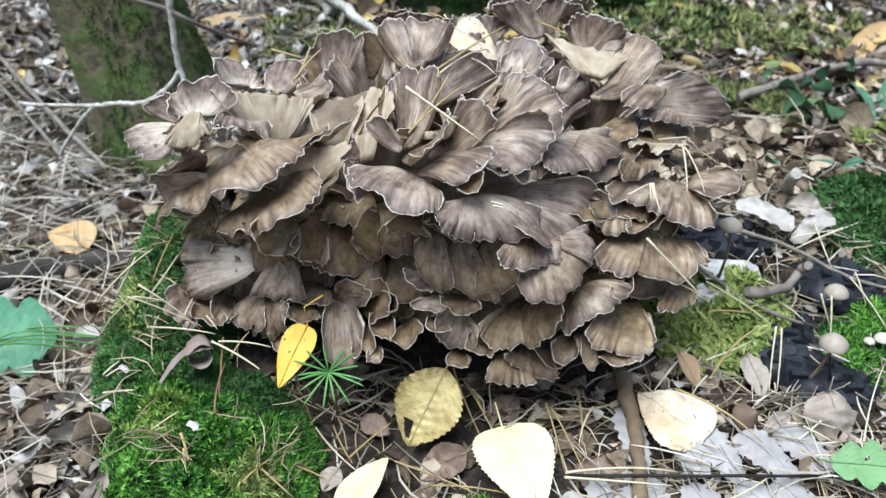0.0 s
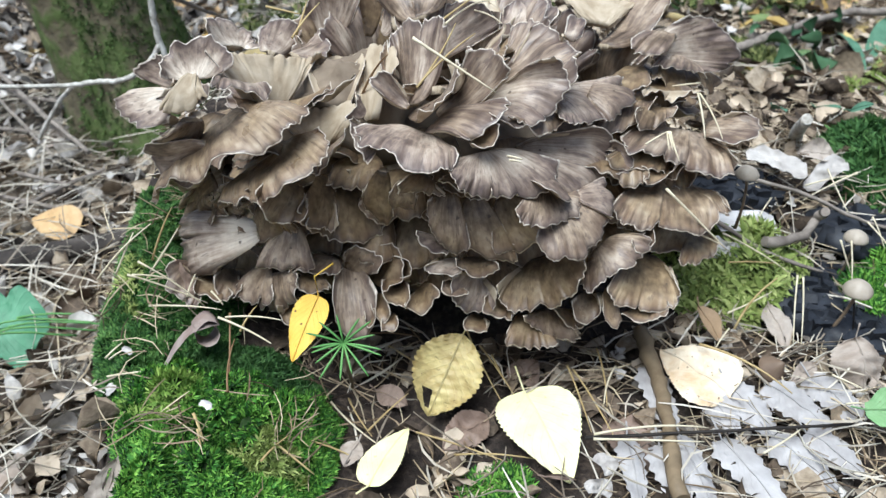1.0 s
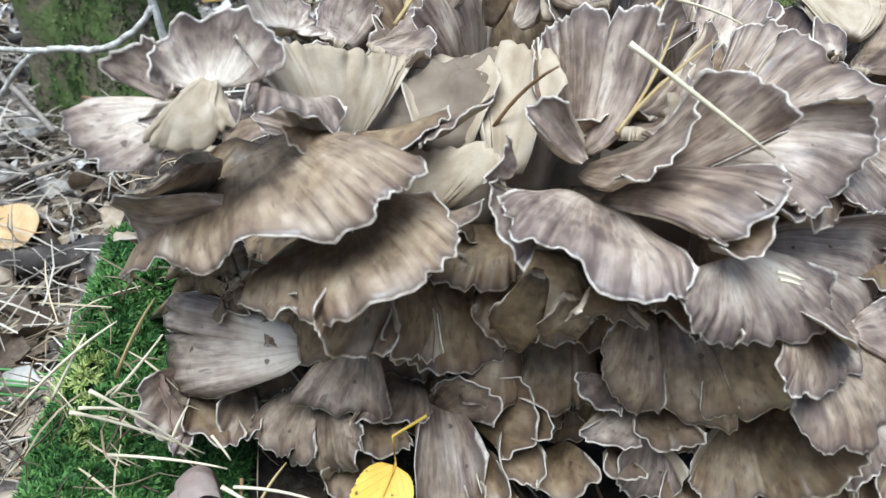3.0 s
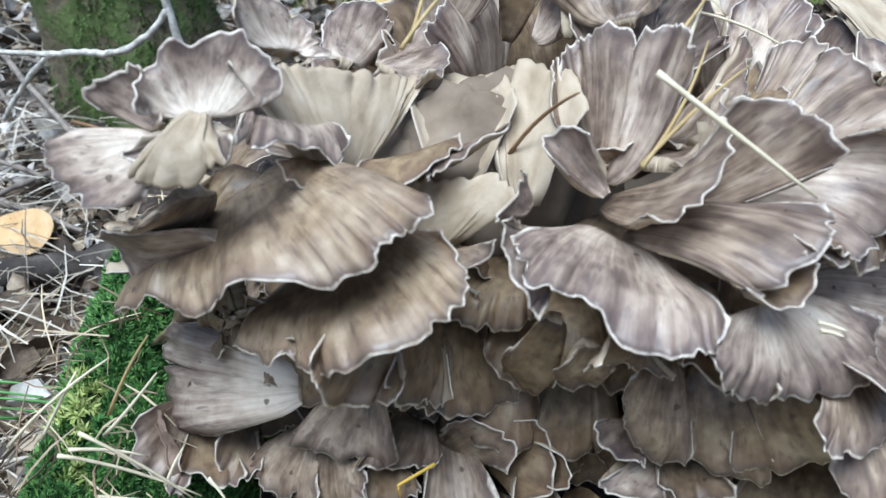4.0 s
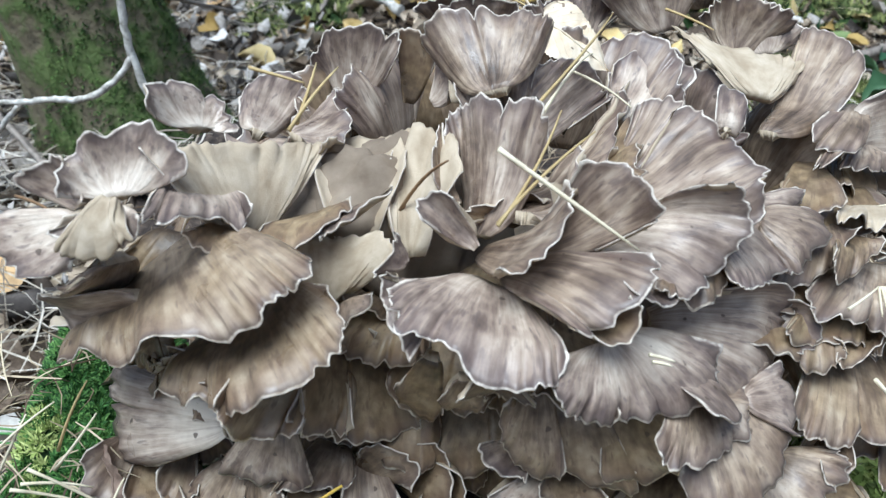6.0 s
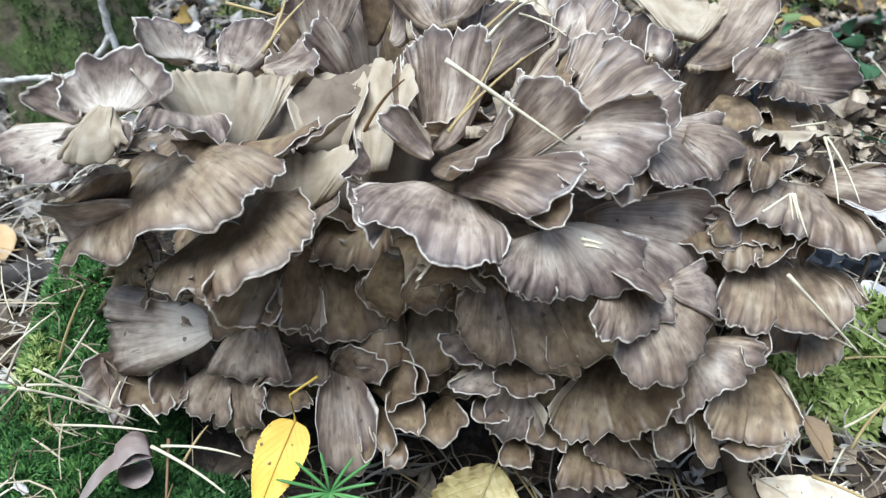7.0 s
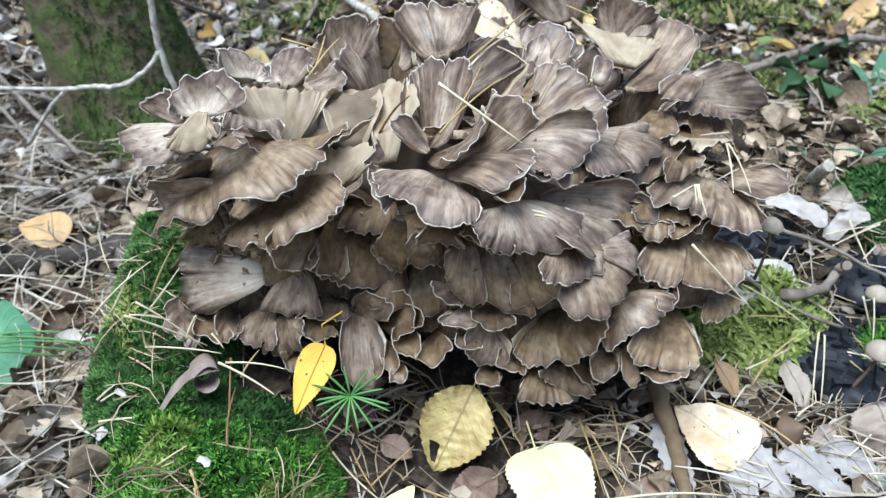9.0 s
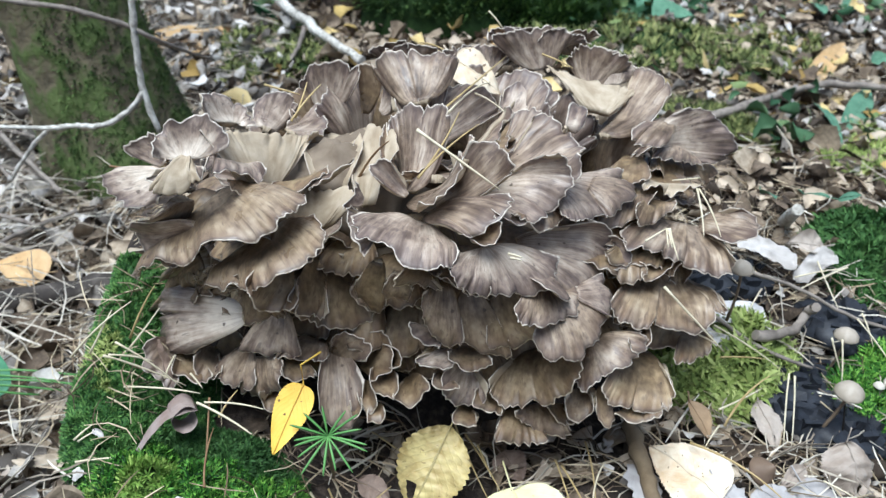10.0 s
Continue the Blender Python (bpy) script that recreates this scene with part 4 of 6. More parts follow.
def twig(name, pts, r, material, label):
    g = NEEDLE_RNG
    pts = [Vector(p) for p in pts]
    fine = []
    for i in range(len(pts) - 1):
        p0, p1, p2, p3 = pts[max(i - 1, 0)], pts[i], pts[i + 1], pts[min(i + 2, len(pts) - 1)]
        for k in range(6):
            t = k / 6
            fine.append(0.5 * (2 * p1 + (p2 - p0) * t + (2 * p0 - 5 * p1 + 4 * p2 - p3) * t * t + (3 * p1 - p0 - 3 * p2 + p3) * t ** 3))
    fine.append(pts[-1])
    bm = bmesh.new()
    tube(bm, [p + Vector((g.uniform(-1, 1), g.uniform(-1, 1), g.uniform(-1, 1))) * r * 0.22 for p in fine], [r * (1 - 0.25 * k / len(fine)) * g.uniform(0.86, 1.16) for k in range(len(fine))], 8)
    return tagged(part(name, bm, material, None), label, "branch" if r > 0.015 else "twig")


def lathe(bm, rings, sides=20, wob=0.0, seed=0.0):
    """A turned body from (centre, radius) rings."""
    rows = []
    for c, r in rings:
        rows.append([bm.verts.new(Vector(c) + Vector((math.cos(k * 6.2832 / sides), math.sin(k * 6.2832 / sides), 0)) * r * (1 + wob * noise.noise(Vector((math.cos(k * 6.2832 / sides) * 1.5, math.sin(k * 6.2832 / sides) * 1.5, seed))))) for k in range(sides)])
    for a, b in zip(rows, rows[1:]):
        for k in range(sides):
            bm.faces.new((a[k], a[(k + 1) % sides], b[(k + 1) % sides], b[k])).smooth = True
    bm.faces.new(rows[0][::-1])
    bm.faces.new(rows[-1])


def small_mushroom(p, r, h, lean, kind):
    ob = tagged(new("small_mushroom"), {"grey": "small grey-brown capped mushroom with a thin stem", "bell": "small brown bell-shaped mushroom leaning over", "tiny": "tiny pale button mushroom"}[kind], "mushroom", "small mushrooms on the stump")
    ob.location = p
    top = Vector((lean[0], lean[1], h))
    bm = bmesh.new()
    tube(bm, [top * s + Vector((0.002 * math.sin(s * 3), 0, 0)) for s in (0, 0.25, 0.5, 0.75, 0.97)], [r * 0.16, r * 0.13, r * 0.12, r * 0.12, r * 0.13], 8)
    part("stem", bm, STEM if kind != "tiny" else GILL, ob)
    bm = bmesh.new()
    tall = {"grey": 0.9, "bell": 1.25, "tiny": 0.8}[kind] * r
    prof = [(-0.06, 0.95), (0.0, 1.0), (0.12, 0.99), (0.32, 0.93), (0.55, 0.79), (0.75, 0.60), (0.90, 0.37), (0.98, 0.17), (1.0, 0.04)]
    if kind == "bell":
        prof = [(-0.06, 0.97), (0.0, 1.0), (0.08, 0.96), (0.28, 0.80), (0.5, 0.58), (0.7, 0.38), (0.86, 0.24), (0.96, 0.12), (1.0, 0.04)]
    lathe(bm, [(top + Vector((0, 0, z * tall)), rr * r) for z, rr in prof], 22, 0.12, p[0] * 90)
    part("cap", bm, {"grey": CAP, "bell": BELL, "tiny": GILL}[kind], ob)
    bm = bmesh.new()
    lathe(bm, [(top + Vector((0, 0, -0.05 * tall)), r * 0.94), (top + Vector((0, 0, 0.2 * tall)), r * 0.2)], 22)
    part("gills", bm, GILL, ob)
    if kind == "bell":
        for ch in ob.children:
            ch.matrix_local = Matrix.Translation(top) @ Euler((radians(28), radians(24), 0)).to_matrix().to_4x4() @ Matrix.Translation(-top)
    return ob


def seedling(p):
    ob = tagged(new("spruce_seedling"), "tiny green spruce seedling with radiating needles", "seedling")
    ob.location = p
    bm = bmesh.new()
    tube(bm, [(0.0, 0.02, -0.05), (0.0, 0.008, -0.02), (0, 0, 0)], [0.0012, 0.001, 0.0009], 6)
    part("stem", bm, BROWN_TWIG, ob)
    g = random.Random(21)
    n = 15
    for k in range(n):
        a = k * 6.2832 / n + g.uniform(-0.12, 0.12)
        l = g.uniform(0.018, 0.024)
        d = Vector((math.cos(a), math.sin(a) * 0.55 - 0.25, 0.55 * math.sin(a) + g.uniform(-0.1, 0.2))).normalized()
        q = d.cross(Vector((0, -0.7, 0.7))).normalized()
        bm = bmesh.new()
        tube(bm, [d * l * s + Vector((0, 0, -0.002 * s * s)) for s in (0, 0.3, 0.6, 0.9, 1.0)], [0.0004, 0.0007, 0.0008, 0.0006, 0.0002], 5)
        part("needle", bm, SPRUCE, ob)
    return ob


# ---- moss, litter: things that nobody could count ----
def raw_mesh(name, verts, faces, material, label, category, kind="stuff"):
    me = bpy.data.meshes.new(name)
    me.from_pydata(verts, [], faces)
    me.materials.append(material)
    return tagged(new(name, me), label, category, kind=kind)


def inside(poly, x, y):
    hit = False
    for (x0, y0), (x1, y1) in zip(poly, poly[1:] + poly[:1]):
        if (y0 > y) != (y1 > y) and x < (x1 - x0) * (y - y0) / (y1 - y0) + x0:
            hit = not hit
    return hit


def edge_far(poly, x, y):
    """Distance from the outline of a patch."""
    best = 9
    for (x0, y0), (x1, y1) in zip(poly, poly[1:] + poly[:1]):
        dx, dy = x1 - x0, y1 - y0
        t = max(0, min(1, ((x - x0) * dx + (y - y0) * dy) / (dx * dx + dy * dy)))
        best = min(best, math.hypot(x0 + t * dx - x, y0 + t * dy - y))
    return best


def oval(cx, cy, rx, ry, seed):
    return [(cx + rx * math.cos(a) * (1 + 0.25 * noise.noise(Vector((math.cos(a) * 1.3, math.sin(a) * 1.3, seed)))), cy + ry * math.sin(a) * (1 + 0.25 * noise.noise(Vector((math.cos(a) * 1.3, math.sin(a) * 1.3, seed + 9))))) for a in [k * 6.2832 / 18 for k in range(18)]]


def moss_patch(poly, high, lumps, count, blade, blades, wide, material, label, seed, spread=1.0):
    """A cushion of sprigs on the ground or stump, inside an outline."""
    g = random.Random(seed)

    def within(x, y):
        k = min(0.014, 0.25 * high + 0.004)
        return inside(poly, x + k * noise.noise(Vector((x * 38, y * 38, seed))), y + k * noise.noise(Vector((x * 38, y * 38, seed + 20))))

    def height(x, y):
        e = min(1.0, edge_far(poly, x, y) / (high * 1.3))
        return surface(x, y) + high * math.sqrt(max(0, 1 - (1 - e) ** 2)) * (0.62 + 0.75 * noise.noise(Vector((x * lumps, y * lumps, seed))) + 0.35 * noise.noise(Vector((x * lumps * 2.7, y * lumps * 2.7, seed)))) - 0.004

    xs, ys = [p[0] for p in poly], [p[1] for p in poly]
    verts, faces = [], []
    step = 0.006 if max(xs) - min(xs) < 0.6 else 0.02
    nx, ny = int((max(xs) - min(xs)) / step) + 2, int((max(ys) - min(ys)) / step) + 2
    grid = {}
    for j in range(ny):
        for i in range(nx):
            x, y = min(xs) + i * step, min(ys) + j * step
            if within(x, y):
                grid[i, j] = len(verts)
                verts.append((x, y, height(x, y)))
    for (i, j) in list(grid):
        if (i + 1, j) in grid and (i, j + 1) in grid and (i + 1, j + 1) in grid:
            faces.append((grid[i, j], grid[i + 1, j], grid[i + 1, j + 1], grid[i, j + 1]))
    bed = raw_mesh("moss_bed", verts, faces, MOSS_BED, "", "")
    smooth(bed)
    verts, faces = [], []
    made = 0
    while made < count:
        x, y = g.uniform(min(xs), max(xs)), g.uniform(min(ys), max(ys))
        if not within(x, y):
            continue
        made += 1
        z = height(x, y)
        gx, gy = (height(x + 0.004, y) - z) / 0.004, (height(x, y + 0.004) - z) / 0.004
        up = Vector((-gx, -gy, 1.0)).normalized()
        up = (up + Vector((g.uniform(-0.35, 0.35), g.uniform(-0.35, 0.35), 0.2))).normalized()
        ax = up.cross(Vector((0.3, 0.8, 0.1))).normalized()
        ay = up.cross(ax)
        base = Vector((x, y, z - blade * 0.2)) 
        lift = g.uniform(0.0, 0.6) * blade
        for k in range(blades):
            a = (k + g.random()) * 6.2832 / blades
            out = ax * math.cos(a) + ay * math.sin(a)
            l = blade * g.uniform(0.6, 1.25)
            d = (out * spread + up * g.uniform(0.5, 1.5)).normalized()
            q = d.cross(up).normalized() * wide * g.uniform(0.7, 1.3)
            b0 = base + up * lift * (k / blades)
            i0 = len(verts)
            m = b0 + d * l * 0.5 + up * l * 0.06
            verts += [b0 - q * 0.5, b0 + q * 0.5, m + q, m - q, b0 + d * l]
            faces += [(i0, i0 + 1, i0 + 2, i0 + 3), (i0 + 3, i0 + 2, i0 + 4)]
    ob = raw_mesh("moss", [tuple(v) for v in verts], faces, material, label, "moss")
    bed.parent = ob
    return ob


FRESH = ((0.046, 0.362, 0.036), (-0.045, 0.350, 0.024), (0.146, 0.408, 0.030), (-0.010, 0.398, 0.027))


def bare(x, y):
    """Spots under large fresh leaves, which lie on top of the litter."""
    return any(math.hypot(x - a, y - b) < r for a, b, r in FRESH)


def leaf_litter(name, count, area, size, material, label, seed, keep=None, tilt=0.5, lift=0.012, scatter=False):
    g = random.Random(seed)
    verts, faces = [], []
    made = 0
    while made < count:
        x, y = (g.gauss(area[0], area[1]), g.gauss(area[2], area[3])) if scatter else (g.uniform(*area[:2]), g.uniform(*area[2:]))
        if bare(x, y) or keep and not keep(x, y):
            continue
        made += 1
        l = size * g.uniform(0.55, 1.35)
        w = l * g.uniform(0.28, 0.46)
        rot = Euler((g.gauss(0, tilt), g.gauss(0, tilt), g.uniform(0, 6.28))).to_matrix()
        c = Vector((x, y, surface(x, y) + g.uniform(0.001, lift) + l * 0.12))
        cup, curl = g.uniform(-1.3, 1.3), g.uniform(-1.0, 1.0)
        i0 = len(verts)
        for s, h in ((-0.5, 0.08), (-0.32, 0.75), (-0.05, 1.0), (0.22, 0.72), (0.42, 0.3), (0.52, 0.02)):
            for t in (-1, -0.5, 0, 0.5, 1):
                jag = 1 + (g.uniform(-0.55, 0.3) if abs(t) == 1 else 0)
                verts.append(tuple(c + rot @ Vector((s * l, t * h * w * jag, cup * w * t * t * h + curl * l * s * s + g.uniform(-0.05, 0.05) * l))))
        for i in range(5):
            for j in range(4):
                a = i0 + i * 5 + j
                faces.append((a, a + 1, a + 6, a + 5))
    ob = raw_mesh(name, verts, faces, material, label, "leaf litter")
    return smooth(ob)


def needle_litter(name, count, area, length, thick, material, label, seed, keep=None, tilt=0.25, lift=0.012):
    g = random.Random(seed)
    verts, faces = [], []
    made = 0
    while made < count:
        x, y = g.uniform(*area[:2]), g.uniform(*area[2:])
        if bare(x, y) or keep and not keep(x, y):
            continue
        made += 1
        l, a = length * g.uniform(0.4, 1.2), g.uniform(0, 6.28)
        d = Vector((math.cos(a), math.sin(a), g.gauss(0, tilt))).normalized()
        q = d.cross(Vector((0, 0, 1))).normalized()
        up = q.cross(d)
        c = Vector((x, y, surface(x, y) + g.uniform(0.001, lift)))
        bend = q * g.uniform(-0.2, 0.2) * l + up * g.uniform(-0.02, 0.1) * l
        r = thick * g.uniform(0.7, 1.3)
        i0 = len(verts)
        for s in (-0.5, -0.17, 0.17, 0.5):
            p = c + d * l * s + bend * (1 - 4 * s * s)
            for k in range(3):
                verts.append(tuple(p + (q * math.cos(k * 2.094) + up * math.sin(k * 2.094)) * r * (1 if abs(s) < 0.4 else 0.5)))
        for i in range(3):
            for k in range(3):
                faces.append((i0 + i * 3 + k, i0 + i * 3 + (k + 1) % 3, i0 + (i + 1) * 3 + (k + 1) % 3, i0 + (i + 1) * 3 + k))
    return raw_mesh(name, verts, faces, material, label, "needle litter")



# ---- trees and wood behind ----
def tree_trunk(foot, r, lean, high):
    ob = tagged(new("tree"), "mossy dark-barked tree trunk rising from leaf litter", "tree")
    ob.location = foot
    bm = bmesh.new()
    rows, sides = [], 44
    zs = [-0.06 + 0.028 * k for k in range(44)] + [1.3 + 0.5 * k for k in range(int((high - 1.3) / 0.5))]
    for z in zs:
        flare = 1 + 0.35 * math.exp(-max(z, 0) / 0.10) + 0.10 * math.exp(-max(z, 0) / 0.4)
        row = []
        for k in range(sides):
            a = k * 6.2832 / sides
            n = 1 + 0.10 * noise.noise(Vector((math.cos(a) * 1.4, math.sin(a) * 1.4, z * 2))) + 0.045 * noise.noise(Vector((math.cos(a) * 7, math.sin(a) * 7, z * 5)))
            n += 0.16 * math.exp(-max(z, 0) / 0.14) * math.sin(a * 4 + 0.6)
            rr = r * flare * n * max(0.4, 1 - z * 0.08)
            row.append(bm.verts.new((math.cos(a) * rr + lean[0] * z, math.sin(a) * rr + lean[1] * z, z)))
        rows.append(row)
    for a, b in zip(rows, rows[1:]):
        for k in range(sides):
            bm.faces.new((a[k], a[(k + 1) % sides], b[(k + 1) % sides], b[k])).smooth = True
    part("trunk", bm, BARK, ob)
    g = random.Random(8)
    verts, faces = [], []
    for _ in range(7000):
        a, z = g.uniform(0, 6.28), abs(g.gauss(0, 0.28))
        if noise.noise(Vector((math.cos(a) * 1.6, math.sin(a) * 1.6, z * 3 + 4))) < -0.5 + z * 0.4:
            continue
        flare = 1 + 0.35 * math.exp(-z / 0.10) + 0.10 * math.exp(-z / 0.4)
        n = 1 + 0.10 * noise.noise(Vector((math.cos(a) * 1.4, math.sin(a) * 1.4, z * 2))) + 0.16 * math.exp(-z / 0.14) * math.sin(a * 4 + 0.6)
        rr = r * flare * n * (1 - z * 0.08)
        out = Vector((math.cos(a), math.sin(a), 0))
        p = out * rr + Vector((lean[0] * z, lean[1] * z, z))
        for _ in range(4):
            d = (out + Vector((g.uniform(-0.9, 0.9), g.uniform(-0.9, 0.9), g.uniform(-0.6, 1.0)))).normalized()
            q = d.cross(Vector((0.2, 0.3, 0.9))).normalized() * 0.0009
            i0 = len(verts)
            verts += [tuple(p - q), tuple(p + q), tuple(p + d * g.uniform(0.004, 0.008))]
            faces.append((i0, i0 + 1, i0 + 2))
    me = bpy.data.meshes.new("moss")
    me.from_pydata(verts, [], faces)
    me.materials.append(BARK_MOSS)
    ms = new("moss", me)
    ms.parent = ob
    tagged(ms, "short dark green moss on bark")
    return ob


tree_trunk((-0.40, 1.18, ground_height(-0.40, 1.18)), 0.080, (-0.22, 0.0), 7.0)

old_stump = tagged(new("mossy_stump"), "old hollow tree stump covered with moss", "stump")
for c, rr, s in (((0.09, 2.0, -0.03), (0.20, 0.12, 0.17), 2), ((0.33, 2.02, -0.06), (0.17, 0.12, 0.10), 3), ((-0.06, 2.12, 0.0), (0.16, 0.10, 0.2), 5)):
    lump("root", c, rr, MOSS_BED if s != 5 else ROT, old_stump, s, 0.25)


def fuzz(centres, count, seed):
    """Moss sprigs over the old stump's roots."""
    g = random.Random(seed)
    verts, faces = [], []
    for c, rr in centres:
        for _ in range(count):
            o = Vector((g.gauss(0, 1), g.gauss(0, 1) - 0.4, abs(g.gauss(0, 1)))).normalized()
            p = Vector(c) + Vector((o.x * rr[0], o.y * rr[1], o.z * rr[2])) * g.uniform(0.94, 1.08)
            d = (o + Vector((g.uniform(-0.8, 0.8), g.uniform(-0.8, 0.8), g.uniform(-0.4, 0.9)))).normalized()
            q = d.cross(Vector((0.2, 0.3, 0.9))).normalized() * 0.003
            i0 = len(verts)
            verts += [tuple(p - q), tuple(p + q), tuple(p + d * g.uniform(0.012, 0.026))]
            faces.append((i0, i0 + 1, i0 + 2))
    me = bpy.data.meshes.new("moss")
    me.from_pydata(verts, [], faces)
    me.materials.append(BARK_MOSS)
    ob = new("moss", me)
    ob.parent = old_stump
    return ob


fuzz((((0.09, 2.0, -0.03), (0.20, 0.12, 0.17)), ((0.33, 2.02, -0.06), (0.17, 0.12, 0.10))), 5000, 14)


def charred(x, y, sx, sy, turn, seed):
    """Charcoal with a grid of cracks: a core and its raised blocks."""
    ob = tagged(new("charred_wood"), "blue-black charred wood cracked into small blocks", "wood")
    ob.location = on(x, y, 0.0)
    ob.rotation_euler = (radians(8), radians(6), radians(turn))
    lump("core", (0, 0, 0.004), (sx * 0.55, sy * 0.55, 0.012), CHAR, ob, seed, 0.2, 3)
    g = random.Random(seed)
    nx, ny = max(2, int(sx / 0.011)), max(2, int(sy / 0.008))
    for i in range(nx):
        for j in range(ny):
            u, v = (i + 0.5) / nx - 0.5, (j + 0.5) / ny - 0.5
            if u * u + v * v > 0.26:
                continue
            bm = bmesh.new()
            bmesh.ops.create_cube(bm, size=1)
            hx, hy, hz = sx / nx * g.uniform(0.55, 1.25), sy / ny * g.uniform(0.5, 1.2), 0.012 * g.uniform(0.5, 1.5)
            for w in bm.verts:
                k = 0.8 if w.co.z > 0 else 1.0
                w.co = Vector((w.co.x * hx * k, w.co.y * hy * k, w.co.z * hz)) + Vector((g.uniform(-1, 1), g.uniform(-1, 1), g.uniform(-1, 1))) * 0.0019
            bl = part("char_block", bm, CHAR, ob)
            bl.location = (u * sx + g.uniform(-0.3, 0.3) * sx / nx + 0.004 * (j % 2), v * sy + g.uniform(-0.3, 0.3) * sy / ny, 0.013 * (1 - 2.2 * (u * u + v * v)) + g.uniform(-0.001, 0.001))
            bl.rotation_euler = (g.uniform(-0.3, 0.3), g.uniform(-0.3, 0.3), g.uniform(-0.5, 0.5))


charred(0.243, 0.487, 0.075, 0.07, -20, 4)
charred(0.222, 0.576, 0.07, 0.05, 15, 6)
charred(0.27, 0.452, 0.06, 0.05, 30, 9)
charred(0.30, 0.53, 0.06, 0.05, -10, 12)

# ---- moss ----
UPPER_MOSS = [(-0.245, 0.49), (-0.242, 0.455), (-0.222, 0.40), (-0.19, 0.385), (-0.168, 0.405), (-0.142, 0.43), (-0.135, 0.47), (-0.150, 0.52), (-0.185, 0.565), (-0.215, 0.555), (-0.232, 0.525)]
LOWER_MOSS = [(-0.20, 0.388), (-0.17, 0.404), (-0.125, 0.398), (-0.09, 0.405), (-0.072, 0.385), (-0.076, 0.345), (-0.09, 0.31), (-0.086, 0.27), (-0.10, 0.21), (-0.205, 0.21), (-0.202, 0.28), (-0.192, 0.34)]
LEFT_MOSS = [(-0.205, 0.21), (-0.09, 0.21), (-0.072, 0.36), (-0.085, 0.412), (-0.125, 0.425), (-0.135, 0.47), (-0.155, 0.56), (-0.195, 0.64), (-0.24, 0.56), (-0.258, 0.50), (-0.25, 0.455), (-0.20, 0.388)]
moss_patch(UPPER_MOSS, 0.026, 42, 11000, 0.0044, 9, 0.00055, MOSS_SHADED, "green moss cushion beside the mushroom", 31)
# strip below the fronds, their shade given by the darker moss colour
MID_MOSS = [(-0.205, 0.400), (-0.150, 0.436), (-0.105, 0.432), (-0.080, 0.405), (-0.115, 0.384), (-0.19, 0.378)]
moss_patch(MID_MOSS, 0.024, 45, 3200, 0.0044, 9, 0.0006, CUSHION, "green moss below the mushroom, coloured darker for its shade", 47)
moss_patch(LOWER_MOSS, 0.050, 40, 14000, 0.0048, 9, 0.00060, MOSS, "thick bright green moss mound on the stump", 39)
moss_patch(oval(-0.165, 0.372, 0.032, 0.020, 21), 0.060, 40, 700, 0.0065, 9, 0.0006, LIME, "bright lime moss sprigs on the moss mound", 91, 1.3)
moss_patch(oval(-0.115, 0.352, 0.028, 0.022, 22), 0.058, 40, 500, 0.0065, 9, 0.0006, FEATHER, "pale olive moss sprigs on the moss mound", 92, 1.3)
moss_patch(oval(-0.215, 0.47, 0.028, 0.035, 23), 0.030, 40, 600, 0.005, 9, 0.0005, FEATHER, "pale olive moss sprigs beside the mushroom", 93, 1.3)
moss_patch(oval(0.205, 0.503, 0.058, 0.036, 3), 0.034, 30, 900, 0.013, 7, 0.0016, FEATHER, "yellow-green feathery moss tuft beside the mushroom", 32, 2.0)
moss_patch(oval(0.36, 0.60, 0.06, 0.06, 5), 0.045, 40, 2600, 0.009, 6, 0.0011, CUSHION, "dark green curly moss cushion on the stump", 33)
moss_patch(oval(0.325, 0.475, 0.055, 0.045, 7), 0.024, 30, 2200, 0.008, 6, 0.0008, MOSS, "green moss cushion by small mushrooms", 34)
moss_patch(oval(0.015, 0.335, 0.022, 0.016, 8), 0.012, 30, 500, 0.007, 6, 0.0008, MOSS, "small green moss tuft among needles", 35)
moss_patch(oval(0.50, 1.34, 0.10, 0.16, 9), 0.03, 12, 1200, 0.022, 6, 0.0022, OLIVE, "yellow-green moss patch on the forest floor", 36)
moss_patch(oval(0.45, 1.85, 0.22, 0.22, 10), 0.04, 8, 500, 0.025, 6, 0.003, OLIVE, "olive-green moss patch on the forest floor", 37)
moss_patch(oval(-0.27, 1.75, 0.12, 0.2, 11), 0.03, 8, 500, 0.022, 6, 0.003, OLIVE, "green moss patch beside litter", 38)

# ---- litter ----
OFF_STUMP = lambda x, y: not (-0.29 < x < 0.46 and 0.2 < y < 0.88) and math.hypot(x / 1.5, (y - 1.2) / 1.7) + 0.4 * noise.noise(Vector((x * 3, y * 3, 1))) < 1
BEYOND = lambda x, y: not (-0.29 < x < 0.46 and 0.2 < y < 0.88) and not (-0.75 < x < -0.2 and y < 1.0)
ON_STUMP = lambda x, y: not inside(LEFT_MOSS, x, y) and not (-0.12 < x < 0.15 and 0.46 < y < 0.66)
leaf_litter("leaf_litter", 9500, (0.1, 0.85, 1.1, 0.75), 0.028, DRY, "brown and tan dry leaves covering the forest floor", 51, BEYOND, 0.5, 0.02, True)
leaf_litter("leaf_litter", 5000, (0.1, 1.9, 2.6, 1.7), 0.048, DRY, "brown and tan dry leaves on the farther forest floor", 52, BEYOND, 0.45, 0.02, True)
leaf_litter("leaf_litter", 800, (-0.12, 0.42, 0.22, 0.75), 0.018, DRY, "small brown leaf scraps on the stump", 53, ON_STUMP, 0.35, 0.006)
